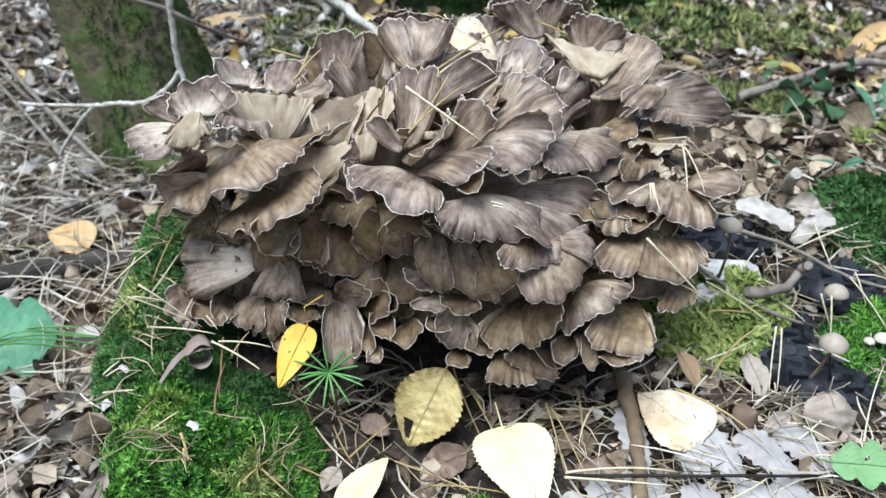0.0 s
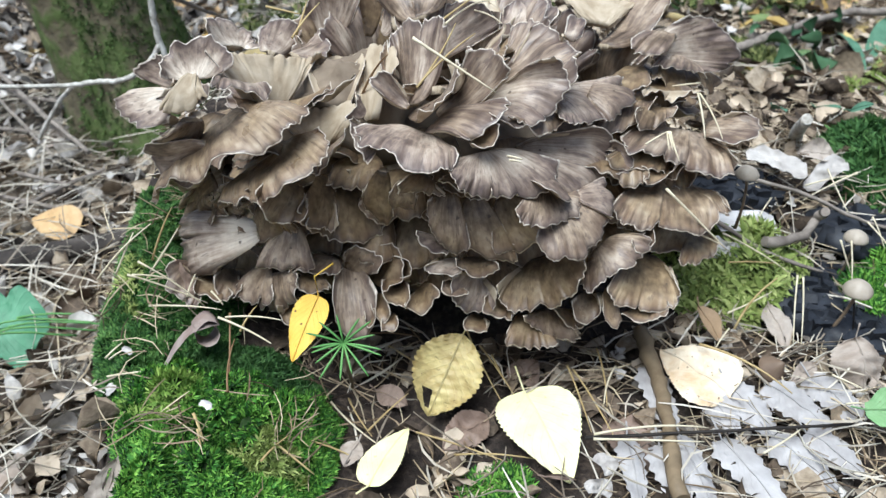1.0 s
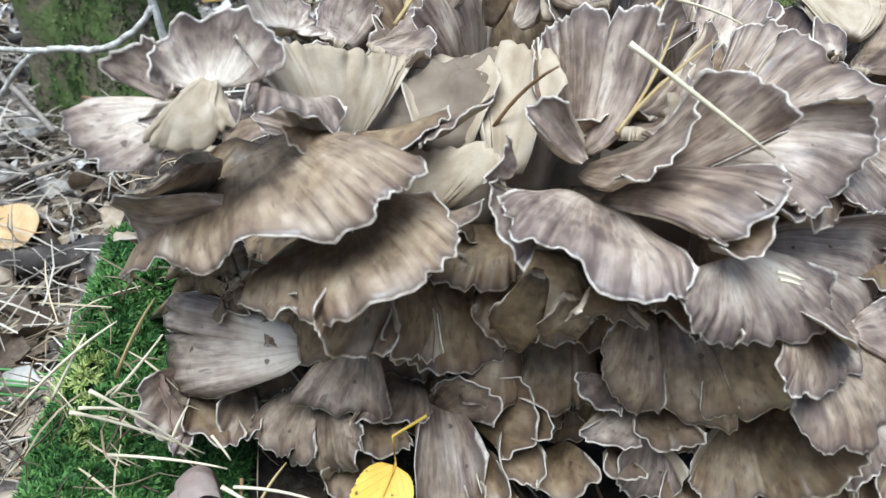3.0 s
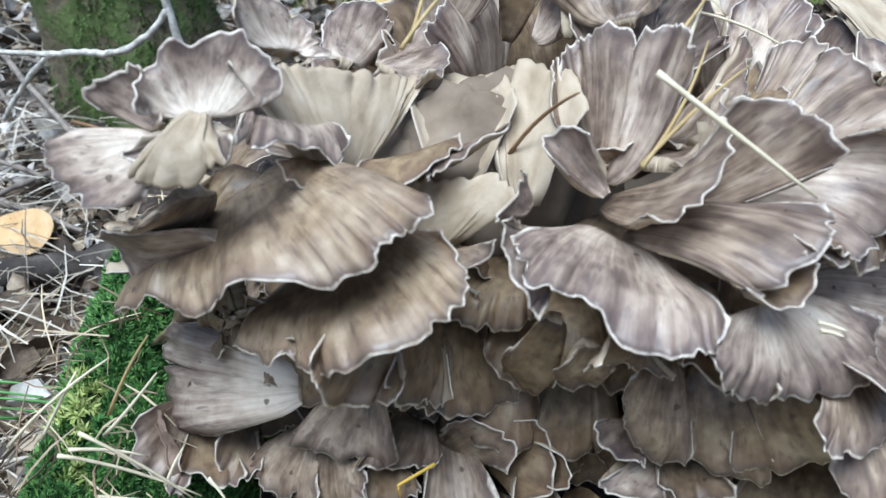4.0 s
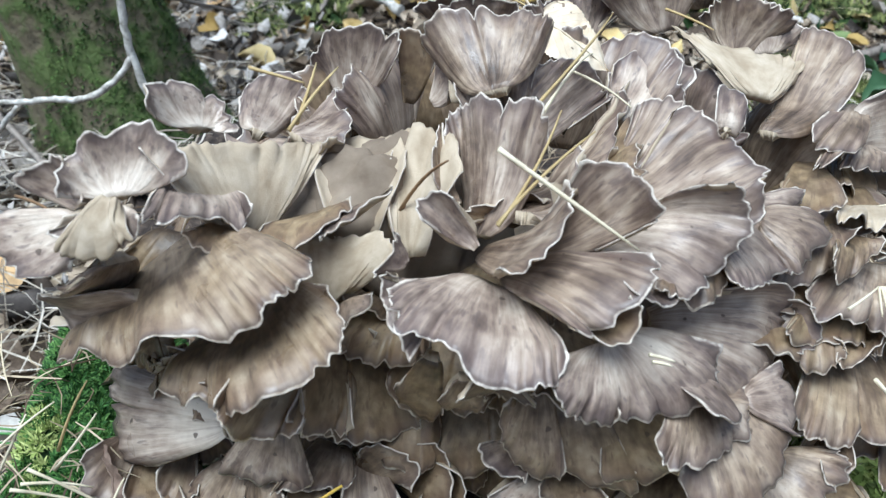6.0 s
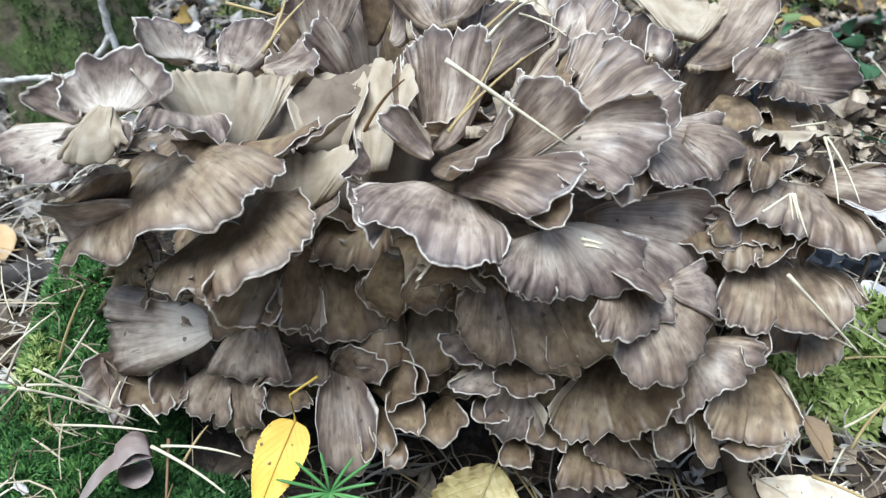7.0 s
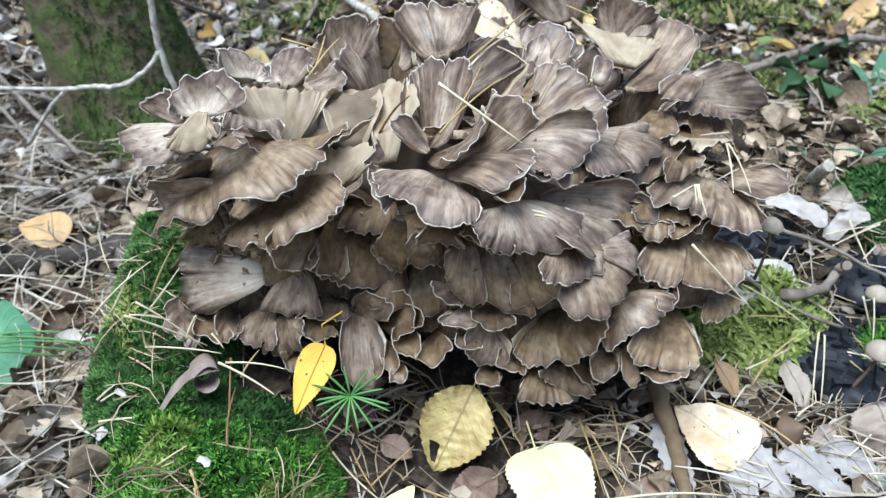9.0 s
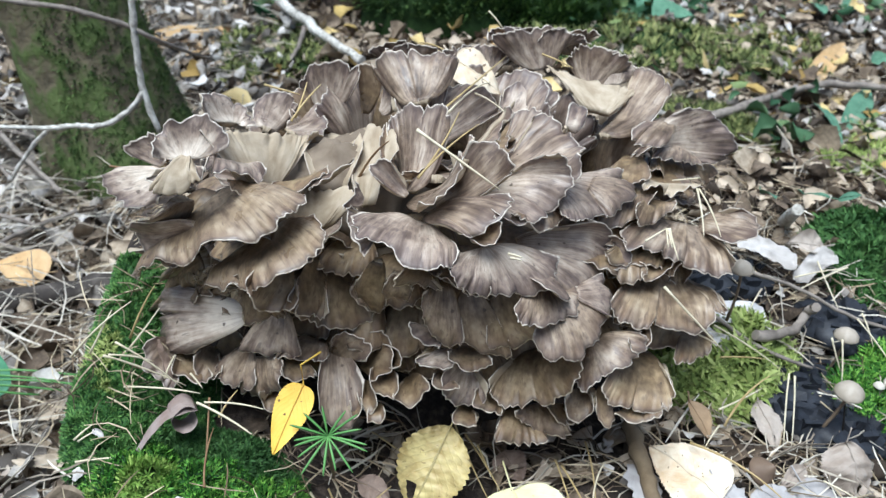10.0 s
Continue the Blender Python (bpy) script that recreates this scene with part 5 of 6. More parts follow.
leaf_litter("leaf_litter", 1700, (0.30, 1.3, 0.62, 1.6), 0.027, DRY, "brown dry leaves behind the stump", 58, lambda x, y: x > 0.46 or y > 0.72, 0.5, 0.02)
needle_litter("needle_litter", 700, (0.30, 1.3, 0.62, 1.6), 0.07, 0.0008, PALE_STRAW, "pale dry needles behind the stump", 66, None, 0.25, 0.03)
leaf_litter("fallen_leaves", 300, (0.6, 0.8, 1.7, 0.7), 0.05, GOLD, "yellow birch leaves scattered on the forest floor", 70, BEYOND, 0.4, 0.03, True)
moss_patch(oval(0.78, 1.25, 0.14, 0.12, 12), 0.02, 10, 1100, 0.018, 6, 0.002, FEATHER, "thin yellow-green moss on the forest floor", 71)
moss_patch(oval(0.72, 1.75, 0.22, 0.16, 13), 0.025, 9, 600, 0.022, 6, 0.0026, OLIVE, "thin olive moss on the forest floor", 72)
leaf_litter("herbs", 420, (0.3, 1.9, 1.2, 3.4), 0.036, HERB, "low green herb leaves among dry litter", 54, lambda x, y: noise.noise(Vector((x * 2.2, y * 2.2, 3))) > 0.05, 0.5, 0.06)
leaf_litter("herbs", 160, (-0.4, 0.6, 1.9, 3.2), 0.06, HERB, "low green herb leaves behind the stump", 55, None, 0.5, 0.06)
leaf_litter("leaf_litter", 900, (-0.8, -0.2, 0.1, 1.05), 0.032, DRY, "small crumpled dry leaves beside the stump", 56, OFF_STUMP, 0.55, 0.025)
leaf_litter("leaf_litter", 650, (0.14, 0.50, 0.58, 0.92), 0.020, DRY, "brown dry leaves on the far edge of the stump", 59, None, 0.5, 0.012)
leaf_litter("leaf_litter", 520, (0.10, 0.46, 0.26, 0.62), 0.009, CHIPS, "pale grey bark and leaf chips on the stump", 57, ON_STUMP, 0.4, 0.010)
needle_litter("needle_litter", 650, (0.12, 0.46, 0.26, 0.66), 0.05, 0.00055, PALE_STRAW, "pale dry needles strewn on the stump", 64, ON_STUMP, 0.22, 0.018)
needle_litter("needle_litter", 2400, (-0.95, -0.25, 0.3, 1.3), 0.09, 0.0007, PALE_STRAW, "pale dry grass and twigs beside the stump", 65, OFF_STUMP, 0.22, 0.05)
needle_litter("needle_litter", 2600, (-0.13, 0.46, 0.2, 0.8), 0.045, 0.0005, STRAW, "fallen brown pine needles covering the stump", 61, ON_STUMP, 0.2, 0.012)
needle_litter("needle_litter", 1500, (-1.0, -0.22, 0.25, 1.5), 0.07, 0.0008, STRAW, "dry needles and grass in the leaf litter", 62, OFF_STUMP, 0.2, 0.03)
needle_litter("needle_litter", 700, (0.4, 1.4, 0.5, 2.2), 0.08, 0.001, STRAW, "dry needles and thin twigs in the leaf litter", 63, OFF_STUMP, 0.2, 0.03)

EDGE = lambda x, y: not inside(LEFT_MOSS, x, y)
leaf_litter("leaf_litter", 420, (-0.34, -0.18, 0.12, 0.66), 0.022, DRY, "small brown leaves on the broken edge of the stump", 73, EDGE, 0.5, 0.012)
leaf_litter("leaf_litter", 300, (-0.34, -0.18, 0.12, 0.66), 0.016, CHIPS, "pale grey leaf scraps on the edge of the stump", 74, EDGE, 0.5, 0.014)
needle_litter("needle_litter", 420, (-0.36, -0.18, 0.12, 0.7), 0.05, 0.0006, PALE_STRAW, "pale dry needles on the edge of the stump", 75, EDGE, 0.25, 0.02)
leaf_litter("leaf_litter", 1300, (-1.1, -0.22, 0.2, 1.9), 0.026, CHIPS, "pale grey and tan leaf scraps beside the stump", 76, OFF_STUMP, 0.6, 0.035)
leaf_litter("leaf_litter", 1100, (0.44, 1.5, 0.4, 2.4), 0.028, CHIPS, "pale grey and tan leaf scraps behind the stump", 77, OFF_STUMP, 0.6, 0.03)
needle_litter("needle_litter", 420, (-0.245, -0.08, 0.22, 0.6), 0.03, 0.0004, STRAW, "brown needles caught in the moss", 78, lambda x, y: inside(LEFT_MOSS, x, y) and noise.noise(Vector((x * 30, y * 30, 2))) > 0.2, 0.4, 0.05)
needle_litter("needle_litter", 260, (-0.07, 0.42, 0.24, 0.46), 0.05, 0.0007, PALE_STRAW, "long pale pine needles lying on the stump", 79, None, 0.25, 0.022)
leaf_litter("leaf_litter", 1500, (-1.9, -0.25, 0.95, 3.2), 0.034, CHIPS, "pale grey and tan leaf scraps round the tree", 80, OFF_STUMP, 0.6, 0.035)
needle_litter("needle_litter", 1100, (-1.7, -0.25, 0.7, 2.4), 0.10, 0.0009, PALE_STRAW, "pale dry grass and thin twigs round the tree", 81, OFF_STUMP, 0.3, 0.06)
# single leaves
fallen_leaf('yellow_birch', (-0.081, 0.404, 0.135), (-0.096, 0.376, 0.110), 0.021, face=(-0.2, -0.9, 0.35), stalk=(-0.071, 0.411, 0.151))
fallen_leaf('serrate', on(0.002, 0.414, 0.050), on(-0.022, 0.383, 0.012), 0.046, face=(0.1, -0.55, 0.8), cup=0.5)
fallen_leaf('pale_birch', on(0.037, 0.393, 0.022), on(0.055, 0.330, 0.012), 0.051, face=(0.05, -0.35, 0.9))
fallen_leaf('pale_birch', on(-0.056, 0.330, 0.020), on(-0.034, 0.371, 0.020), 0.026, face=(-0.3, -0.2, 0.9))
fallen_leaf('cream_birch', on(0.162, 0.387, 0.016), on(0.130, 0.429, 0.022), 0.050, face=(0.1, -0.35, 0.9))
fallen_leaf('cream_birch', (0.007, 0.564, 0.271), (0.039, 0.556, 0.249), 0.031, face=(0.05, -0.55, 0.85))
fallen_leaf('tan_birch', (-0.400, 0.823, -0.043), (-0.462, 0.843, -0.043), 0.046, face=(0, -0.5, 0.85))
rolled_leaf((-0.149, 0.408, 0.111), (-0.173, 0.394, 0.097), 0.0085, 0.02)
fallen_leaf('brown_dry', (-0.161, 0.432, 0.116), (-0.172, 0.446, 0.136), 0.017, face=(-0.3, -0.9, 0.2), cup=0.3)
fallen_leaf('orange_brown', on(0.162, 0.456, 0.030), on(0.174, 0.440, 0.012), 0.017, face=(0.4, -0.6, 0.6), cup=0.5)
fallen_leaf('grey_dry', on(0.250, 0.415, 0.035), on(0.247, 0.389, 0.010), 0.043, face=(0, -0.5, 0.8), cup=-0.8)
fallen_leaf('grey_dry', on(0.214, 0.466, 0.020), on(0.215, 0.432, 0.012), 0.020, face=(0.1, -0.5, 0.8), cup=0.3)
fallen_leaf('bark_white', on(0.191, 0.526, 0.030), on(0.238, 0.519, 0.020), 0.026, face=(0, -0.5, 0.8), cup=0.2)
fallen_leaf('bark_white', on(0.209, 0.492, 0.030), on(0.184, 0.514, 0.020), 0.021, face=(0, -0.5, 0.8), cup=0.2)
fallen_leaf('pale_bark', on(0.237, 0.596, 0.030), on(0.271, 0.562, 0.030), 0.022, face=(0.1, -0.5, 0.85), cup=0.25)
fallen_leaf('grey_dry', on(0.299, 0.580, 0.030), on(0.270, 0.582, 0.035), 0.022, face=(-0.1, -0.6, 0.75), cup=0.7)
fallen_leaf('pale_bark', on(0.271, 0.561, 0.020), on(0.304, 0.571, 0.030), 0.019, face=(-0.2, -0.5, 0.85), cup=0.3)
fallen_leaf('brown_dry', on(0.014, 0.383, 0.010), on(-0.014, 0.363, 0.008), 0.024, face=(0, -0.3, 0.95), cup=0.2)
fallen_leaf('brown_dry', on(0.087, 0.381, 0.010), on(0.104, 0.343, 0.008), 0.029, face=(0, -0.3, 0.95), cup=0.2)
fallen_leaf('brown_dry', on(0.037, 0.437, 0.010), on(0.047, 0.414, 0.010), 0.023, face=(0, -0.5, 0.8), cup=0.3)
fallen_leaf('tan_birch', on(-0.511, 1.713, 0.010), on(-0.385, 1.919, 0.020), 0.123, face=(0, -0.5, 0.8), cup=0.3)
fallen_leaf('tan_birch', (0.034, 0.598, 0.272), (0.055, 0.605, 0.268), 0.013, face=(0, -0.7, 0.7), cup=0.7)
fallen_leaf('pale_bark', on(-0.599, 1.044, 0.030), on(-0.569, 1.112, 0.030), 0.026, face=(0, -0.6, 0.8), cup=0.4)
fallen_leaf('tan_birch', on(0.792, 1.575, 0.020), on(0.955, 1.772, 0.030), 0.049, face=(0, -0.6, 0.8), cup=0.4)
fallen_leaf('fern_lobe', on(0.120, 0.419, 0.016), on(0.121, 0.365, 0.012), 0.023, face=(0.05, -0.4, 0.9), cup=-0.3)
fallen_leaf('fern_lobe', on(0.143, 0.416, 0.016), on(0.159, 0.364, 0.012), 0.026, face=(0.05, -0.4, 0.9), cup=-0.3)
fallen_leaf('fern_lobe', on(0.164, 0.398, 0.016), on(0.180, 0.361, 0.012), 0.026, face=(0.05, -0.4, 0.9), cup=-0.3)
fallen_leaf('fern_lobe', on(0.188, 0.396, 0.016), on(0.212, 0.359, 0.012), 0.027, face=(0.05, -0.4, 0.9), cup=-0.3)
fallen_leaf('fern_lobe', on(0.216, 0.400, 0.016), on(0.235, 0.365, 0.012), 0.027, face=(0.05, -0.4, 0.9), cup=-0.3)
fallen_leaf('fern_lobe', on(0.093, 0.359, 0.016), on(0.090, 0.316, 0.012), 0.018, face=(0.05, -0.4, 0.9), cup=-0.3)
fallen_leaf('fern_lobe', on(0.110, 0.353, 0.016), on(0.113, 0.306, 0.012), 0.023, face=(0.05, -0.4, 0.9), cup=-0.3)
fallen_leaf('fern_lobe', on(0.123, 0.359, 0.016), on(0.127, 0.303, 0.012), 0.019, face=(0.05, -0.4, 0.9), cup=-0.3)
fallen_leaf('fern_lobe', on(0.146, 0.354, 0.016), on(0.161, 0.301, 0.012), 0.026, face=(0.05, -0.4, 0.9), cup=-0.3)
fallen_leaf('fern_lobe', on(0.176, 0.355, 0.016), on(0.199, 0.319, 0.012), 0.024, face=(0.05, -0.4, 0.9), cup=-0.3)
fallen_leaf('fern_lobe', on(0.197, 0.357, 0.016), on(0.218, 0.329, 0.012), 0.022, face=(0.05, -0.4, 0.9), cup=-0.3)
fallen_leaf('maple_green', (-0.424, 0.606, -0.030), (-0.360, 0.628, -0.030), 0.089, face=(0.1, -0.6, 0.8))
fallen_leaf('oak_green', on(0.228, 0.357, 0.030), on(0.269, 0.350, 0.030), 0.030, face=(0, -0.5, 0.8))
fallen_leaf('green', on(0.733, 1.449, 0.030), on(0.687, 1.234, 0.040), 0.022, face=(0.1, -0.6, 0.75))
fallen_leaf('green', on(0.734, 1.323, 0.030), on(0.862, 1.483, 0.040), 0.043, face=(0.1, -0.6, 0.75))
fallen_leaf('green', on(1.015, 2.138, 0.030), on(0.992, 1.966, 0.040), 0.057, face=(0.1, -0.6, 0.75))
fallen_leaf('green', on(1.165, 2.142, 0.030), on(1.033, 1.967, 0.040), 0.050, face=(0.1, -0.6, 0.75))
fallen_leaf('green', on(0.323, 0.671, 0.030), on(0.328, 0.640, 0.040), 0.013, face=(0.1, -0.6, 0.75))
fallen_leaf('green', on(0.346, 1.933, 0.030), on(0.519, 1.976, 0.040), 0.074, face=(0.1, -0.6, 0.75))
fallen_leaf('green', on(0.501, 2.066, 0.030), on(0.668, 1.956, 0.040), 0.080, face=(0.1, -0.6, 0.75))
fallen_leaf('green', on(0.229, 2.251, 0.030), on(0.322, 1.992, 0.040), 0.047, face=(0.1, -0.6, 0.75))
fallen_leaf('green', on(0.925, 1.617, 0.030), on(0.958, 1.622, 0.040), 0.032, face=(0.1, -0.6, 0.75))
fallen_leaf('green', on(0.344, 0.655, 0.030), on(0.354, 0.639, 0.040), 0.011, face=(0.1, -0.6, 0.75))
fallen_leaf('green', on(0.288, 0.677, 0.030), on(0.281, 0.635, 0.040), 0.011, face=(0.1, -0.6, 0.75))
# pine needles that can be told apart
needle((-0.020, 0.429, 0.273), (0.021, 0.413, 0.248), 'pale', 1.3)
needle((-0.019, 0.430, 0.246), (0.004, 0.468, 0.268), 'straw', 1.0)
needle((-0.019, 0.431, 0.246), (0.014, 0.458, 0.265), 'straw', 1.0)
needle((-0.005, 0.468, 0.269), (0.045, 0.591, 0.263), 'straw', 1.0)
needle((-0.002, 0.467, 0.268), (0.036, 0.574, 0.250), 'pale', 1.0)
needle((0.014, 0.556, 0.251), (0.031, 0.482, 0.263), 'pale', 1.0)
needle((-0.084, 0.450, 0.269), (-0.070, 0.473, 0.281), 'straw', 1.0)
needle((-0.082, 0.453, 0.270), (-0.078, 0.480, 0.280), 'straw', 1.0)
needle((-0.051, 0.469, 0.228), (-0.034, 0.453, 0.257), 'brown', 1.2)
needle((-0.101, 0.481, 0.278), (-0.082, 0.477, 0.274), 'straw', 1.0)
needle((-0.187, 0.471, 0.234), (-0.161, 0.445, 0.241), 'brown', 1.0)
needle((-0.016, 0.531, 0.276), (-0.000, 0.555, 0.267), 'straw', 1.0)
needle((-0.013, 0.592, 0.271), (0.004, 0.566, 0.272), 'straw', 1.0)
needle((0.026, 0.403, 0.217), (0.034, 0.402, 0.215), 'pale', 1.0)
needle((0.027, 0.402, 0.215), (0.033, 0.401, 0.214), 'pale', 1.0)
needle((0.112, 0.450, 0.198), (0.127, 0.460, 0.201), 'pale', 1.0)
needle((0.128, 0.460, 0.201), (0.129, 0.451, 0.193), 'pale', 1.0)
needle((0.129, 0.460, 0.201), (0.132, 0.446, 0.188), 'pale', 1.0)
needle((0.127, 0.460, 0.201), (0.127, 0.452, 0.193), 'pale', 1.0)
needle((0.154, 0.493, 0.211), (0.152, 0.464, 0.193), 'pale', 1.0)
needle((0.155, 0.493, 0.211), (0.165, 0.468, 0.189), 'pale', 1.0)
needle((0.124, 0.439, 0.174), (0.166, 0.434, 0.131), 'pale', 1.2)
needle((0.144, 0.439, 0.144), (0.163, 0.437, 0.134), 'pale', 1.0)
needle((-0.187, 0.411, 0.150), (-0.149, 0.421, 0.121), 'pale', 1.0)
needle((-0.181, 0.415, 0.156), (-0.151, 0.420, 0.120), 'pale', 1.0)
needle((-0.187, 0.417, 0.146), (-0.166, 0.425, 0.135), 'pale', 1.0)
needle((-0.182, 0.417, 0.124), (-0.140, 0.415, 0.120), 'pale', 1.0)
needle((-0.210, 0.423, 0.140), (-0.176, 0.435, 0.169), 'pale', 1.0)
needle((-0.200, 0.426, 0.141), (-0.187, 0.434, 0.164), 'pale', 1.0)
needle((-0.160, 0.420, 0.127), (-0.154, 0.426, 0.139), 'pale', 1.0)
needle((-0.146, 0.422, 0.129), (-0.139, 0.417, 0.122), 'pale', 1.0)
needle((-0.140, 0.406, 0.121), (-0.107, 0.383, 0.118), 'pale', 1.2)
needle((-0.136, 0.406, 0.121), (-0.102, 0.395, 0.125), 'pale', 1.0)
needle((-0.134, 0.410, 0.121), (-0.134, 0.378, 0.091), 'brown', 1.0)
needle((-0.129, 0.405, 0.111), (-0.120, 0.419, 0.119), 'straw', 1.0)
needle((-0.182, 0.431, 0.138), (-0.160, 0.431, 0.167), 'pale', 1.0)
needle((-0.180, 0.434, 0.145), (-0.162, 0.435, 0.179), 'straw', 1.0)
needle((-0.210, 0.404, 0.097), (-0.200, 0.409, 0.104), 'pale', 1.0)
needle((-0.208, 0.404, 0.096), (-0.196, 0.407, 0.102), 'pale', 1.0)
needle((0.158, 0.502, 0.214), (0.138, 0.494, 0.216), 'pale', 1.0)
needle((0.070, 0.594, 0.264), (0.088, 0.576, 0.260), 'straw', 1.0)
needle((-0.015, 0.583, 0.273), (0.004, 0.565, 0.270), 'straw', 1.0)
needle((-0.018, 0.534, 0.273), (0.001, 0.558, 0.266), 'straw', 1.0)
needle((0.034, 0.613, 0.288), (0.044, 0.610, 0.277), 'pale', 1.0)
needle(on(0.187, 0.498, 0.045), on(0.232, 0.482, 0.030), 'pale', 1.0)
needle(on(0.183, 0.471, 0.050), on(0.219, 0.479, 0.040), 'straw', 1.0)
needle(on(0.182, 0.442, 0.020), on(0.211, 0.456, 0.050), 'straw', 1.3)
needle(on(0.226, 0.460, 0.050), on(0.216, 0.427, 0.020), 'pale', 1.0)
needle(on(0.229, 0.458, 0.050), on(0.221, 0.427, 0.020), 'pale', 1.0)
needle(on(0.264, 0.485, 0.050), on(0.273, 0.478, 0.030), 'pale', 1.0)
needle(on(0.271, 0.484, 0.050), on(0.269, 0.467, 0.030), 'pale', 1.0)
needle(on(0.151, 0.420, 0.030), on(0.196, 0.380, 0.020), 'straw', 1.3)
needle(on(0.178, 0.447, 0.030), on(0.214, 0.466, 0.030), 'pale', 1.0)
needle(on(0.179, 0.443, 0.020), on(0.165, 0.427, 0.020), 'pale', 1.0)
needle(on(0.014, 0.442, 0.020), on(0.031, 0.395, 0.015), 'straw', 1.0)
needle(on(0.021, 0.432, 0.020), on(0.028, 0.407, 0.015), 'straw', 1.0)
needle(on(0.006, 0.457, 0.020), on(0.024, 0.394, 0.010), 'straw', 1.0)
needle(on(-0.063, 0.446, 0.020), on(-0.025, 0.449, 0.020), 'brown', 1.0)
needle(on(-0.047, 0.440, 0.020), on(-0.024, 0.433, 0.010), 'straw', 1.0)
needle(on(-0.080, 0.395, 0.010), on(-0.049, 0.362, 0.010), 'pale', 1.0)
needle(on(-0.057, 0.375, 0.010), on(-0.033, 0.397, 0.020), 'straw', 1.0)
needle(on(-0.070, 0.401, 0.010), on(-0.055, 0.370, 0.010), 'straw', 1.0)
needle(on(-0.144, 0.343, 0.045), on(-0.136, 0.322, 0.030), 'straw', 1.3)
needle(on(-0.140, 0.333, 0.045), on(-0.133, 0.319, 0.030), 'straw', 1.0)
needle(on(-0.109, 0.344, 0.030), on(-0.084, 0.332, 0.020), 'straw', 1.2)
needle(on(-0.110, 0.329, 0.030), on(-0.097, 0.345, 0.030), 'straw', 1.0)
needle(on(-0.127, 0.353, 0.050), on(-0.128, 0.388, 0.050), 'brown', 1.0)
needle(on(-0.092, 0.354, 0.020), on(-0.061, 0.352, 0.010), 'straw', 1.0)
needle(on(-0.029, 0.370, 0.015), on(0.022, 0.346, 0.010), 'straw', 1.0)
needle(on(-0.008, 0.352, 0.015), on(0.038, 0.348, 0.010), 'straw', 1.0)
needle(on(0.067, 0.416, 0.020), on(0.073, 0.365, 0.015), 'straw', 1.0)
needle(on(0.070, 0.411, 0.020), on(0.086, 0.356, 0.015), 'straw', 1.0)
needle(on(0.089, 0.432, 0.020), on(0.087, 0.387, 0.012), 'straw', 1.0)
needle(on(0.098, 0.416, 0.020), on(0.085, 0.387, 0.012), 'pale', 1.0)
needle(on(0.071, 0.351, 0.025), on(0.138, 0.356, 0.020), 'pale', 1.2)
needle(on(0.070, 0.347, 0.025), on(0.133, 0.347, 0.020), 'pale', 1.2)
needle(on(0.163, 0.337, 0.020), on(0.200, 0.360, 0.020), 'pale', 1.0)
needle(on(0.226, 0.394, 0.020), on(0.239, 0.382, 0.020), 'pale', 1.0)
needle(on(0.224, 0.370, 0.020), on(0.237, 0.369, 0.020), 'pale', 1.0)
needle(on(0.297, 0.513, 0.030), on(0.316, 0.481, 0.020), 'pale', 1.0)
needle(on(0.302, 0.517, 0.030), on(0.307, 0.500, 0.020), 'pale', 1.0)
needle(on(0.300, 0.546, 0.040), on(0.258, 0.537, 0.030), 'pale', 1.0)
needle(on(0.266, 0.552, 0.030), on(0.306, 0.555, 0.030), 'pale', 1.0)
needle(on(0.287, 0.564, 0.030), on(0.287, 0.522, 0.030), 'pale', 1.0)
needle(on(0.238, 0.543, 0.030), on(0.219, 0.518, 0.030), 'pale', 1.0)
needle(on(0.253, 0.373, 0.030), on(0.292, 0.436, 0.040), 'pale', 1.0)
needle(on(-0.506, 0.855, 0.020), on(-0.403, 0.829, 0.020), 'straw', 1.0)
needle(on(-0.203, 0.385, 0.020), on(-0.155, 0.392, 0.020), 'pale', 1.0)
# twigs and sticks
twig('twig', [(-0.290, 0.880, 0.262), (-0.285, 0.880, 0.230), (-0.288, 0.880, 0.185), (-0.287, 0.880, 0.139), (-0.277, 0.880, 0.094)], 0.0038, PALE_TWIG, 'thin upright pale grey twig before the tree trunk')
twig('twig', [(-0.286, 0.880, 0.139), (-0.307, 0.880, 0.115), (-0.334, 0.880, 0.100), (-0.365, 0.880, 0.099), (-0.394, 0.880, 0.096), (-0.473, 0.880, 0.099)], 0.0031, PALE_TWIG, 'thin bent pale grey twig forking from an upright one')
twig('twig', [(-0.395, 0.890, 0.092), (-0.417, 0.890, 0.070), (-0.446, 0.890, 0.033)], 0.0028, PALE_TWIG, 'short thin grey twig hanging down')
twig('twig', [(-0.499, 1.000, 0.205), (-0.398, 1.000, 0.192), (-0.343, 1.020, 0.170), (-0.313, 1.100, 0.123), (-0.369, 1.619, -0.052)], 0.0034, GREY_TWIG, 'long thin grey twig lying on litter')
twig('twig', [(-0.828, 1.492, -0.012), (-0.649, 1.260, -0.024), (-0.548, 1.133, -0.035), (-0.447, 1.006, -0.038)], 0.0042, GREY_TWIG, 'thin grey twig slanting over leaf litter')
twig('birch_stick', [(-0.376, 2.134, 0.006), (-0.271, 1.911, -0.009), (-0.174, 1.744, -0.031), (-0.090, 1.630, -0.053)], 0.011, PALE_TWIG, 'pale birch stick lying on the forest floor')
twig('twig', [(-0.215, 1.827, -0.030), (-0.216, 1.697, -0.042), (-0.234, 1.649, -0.062)], 0.005, GREY_TWIG, 'short grey side twig')
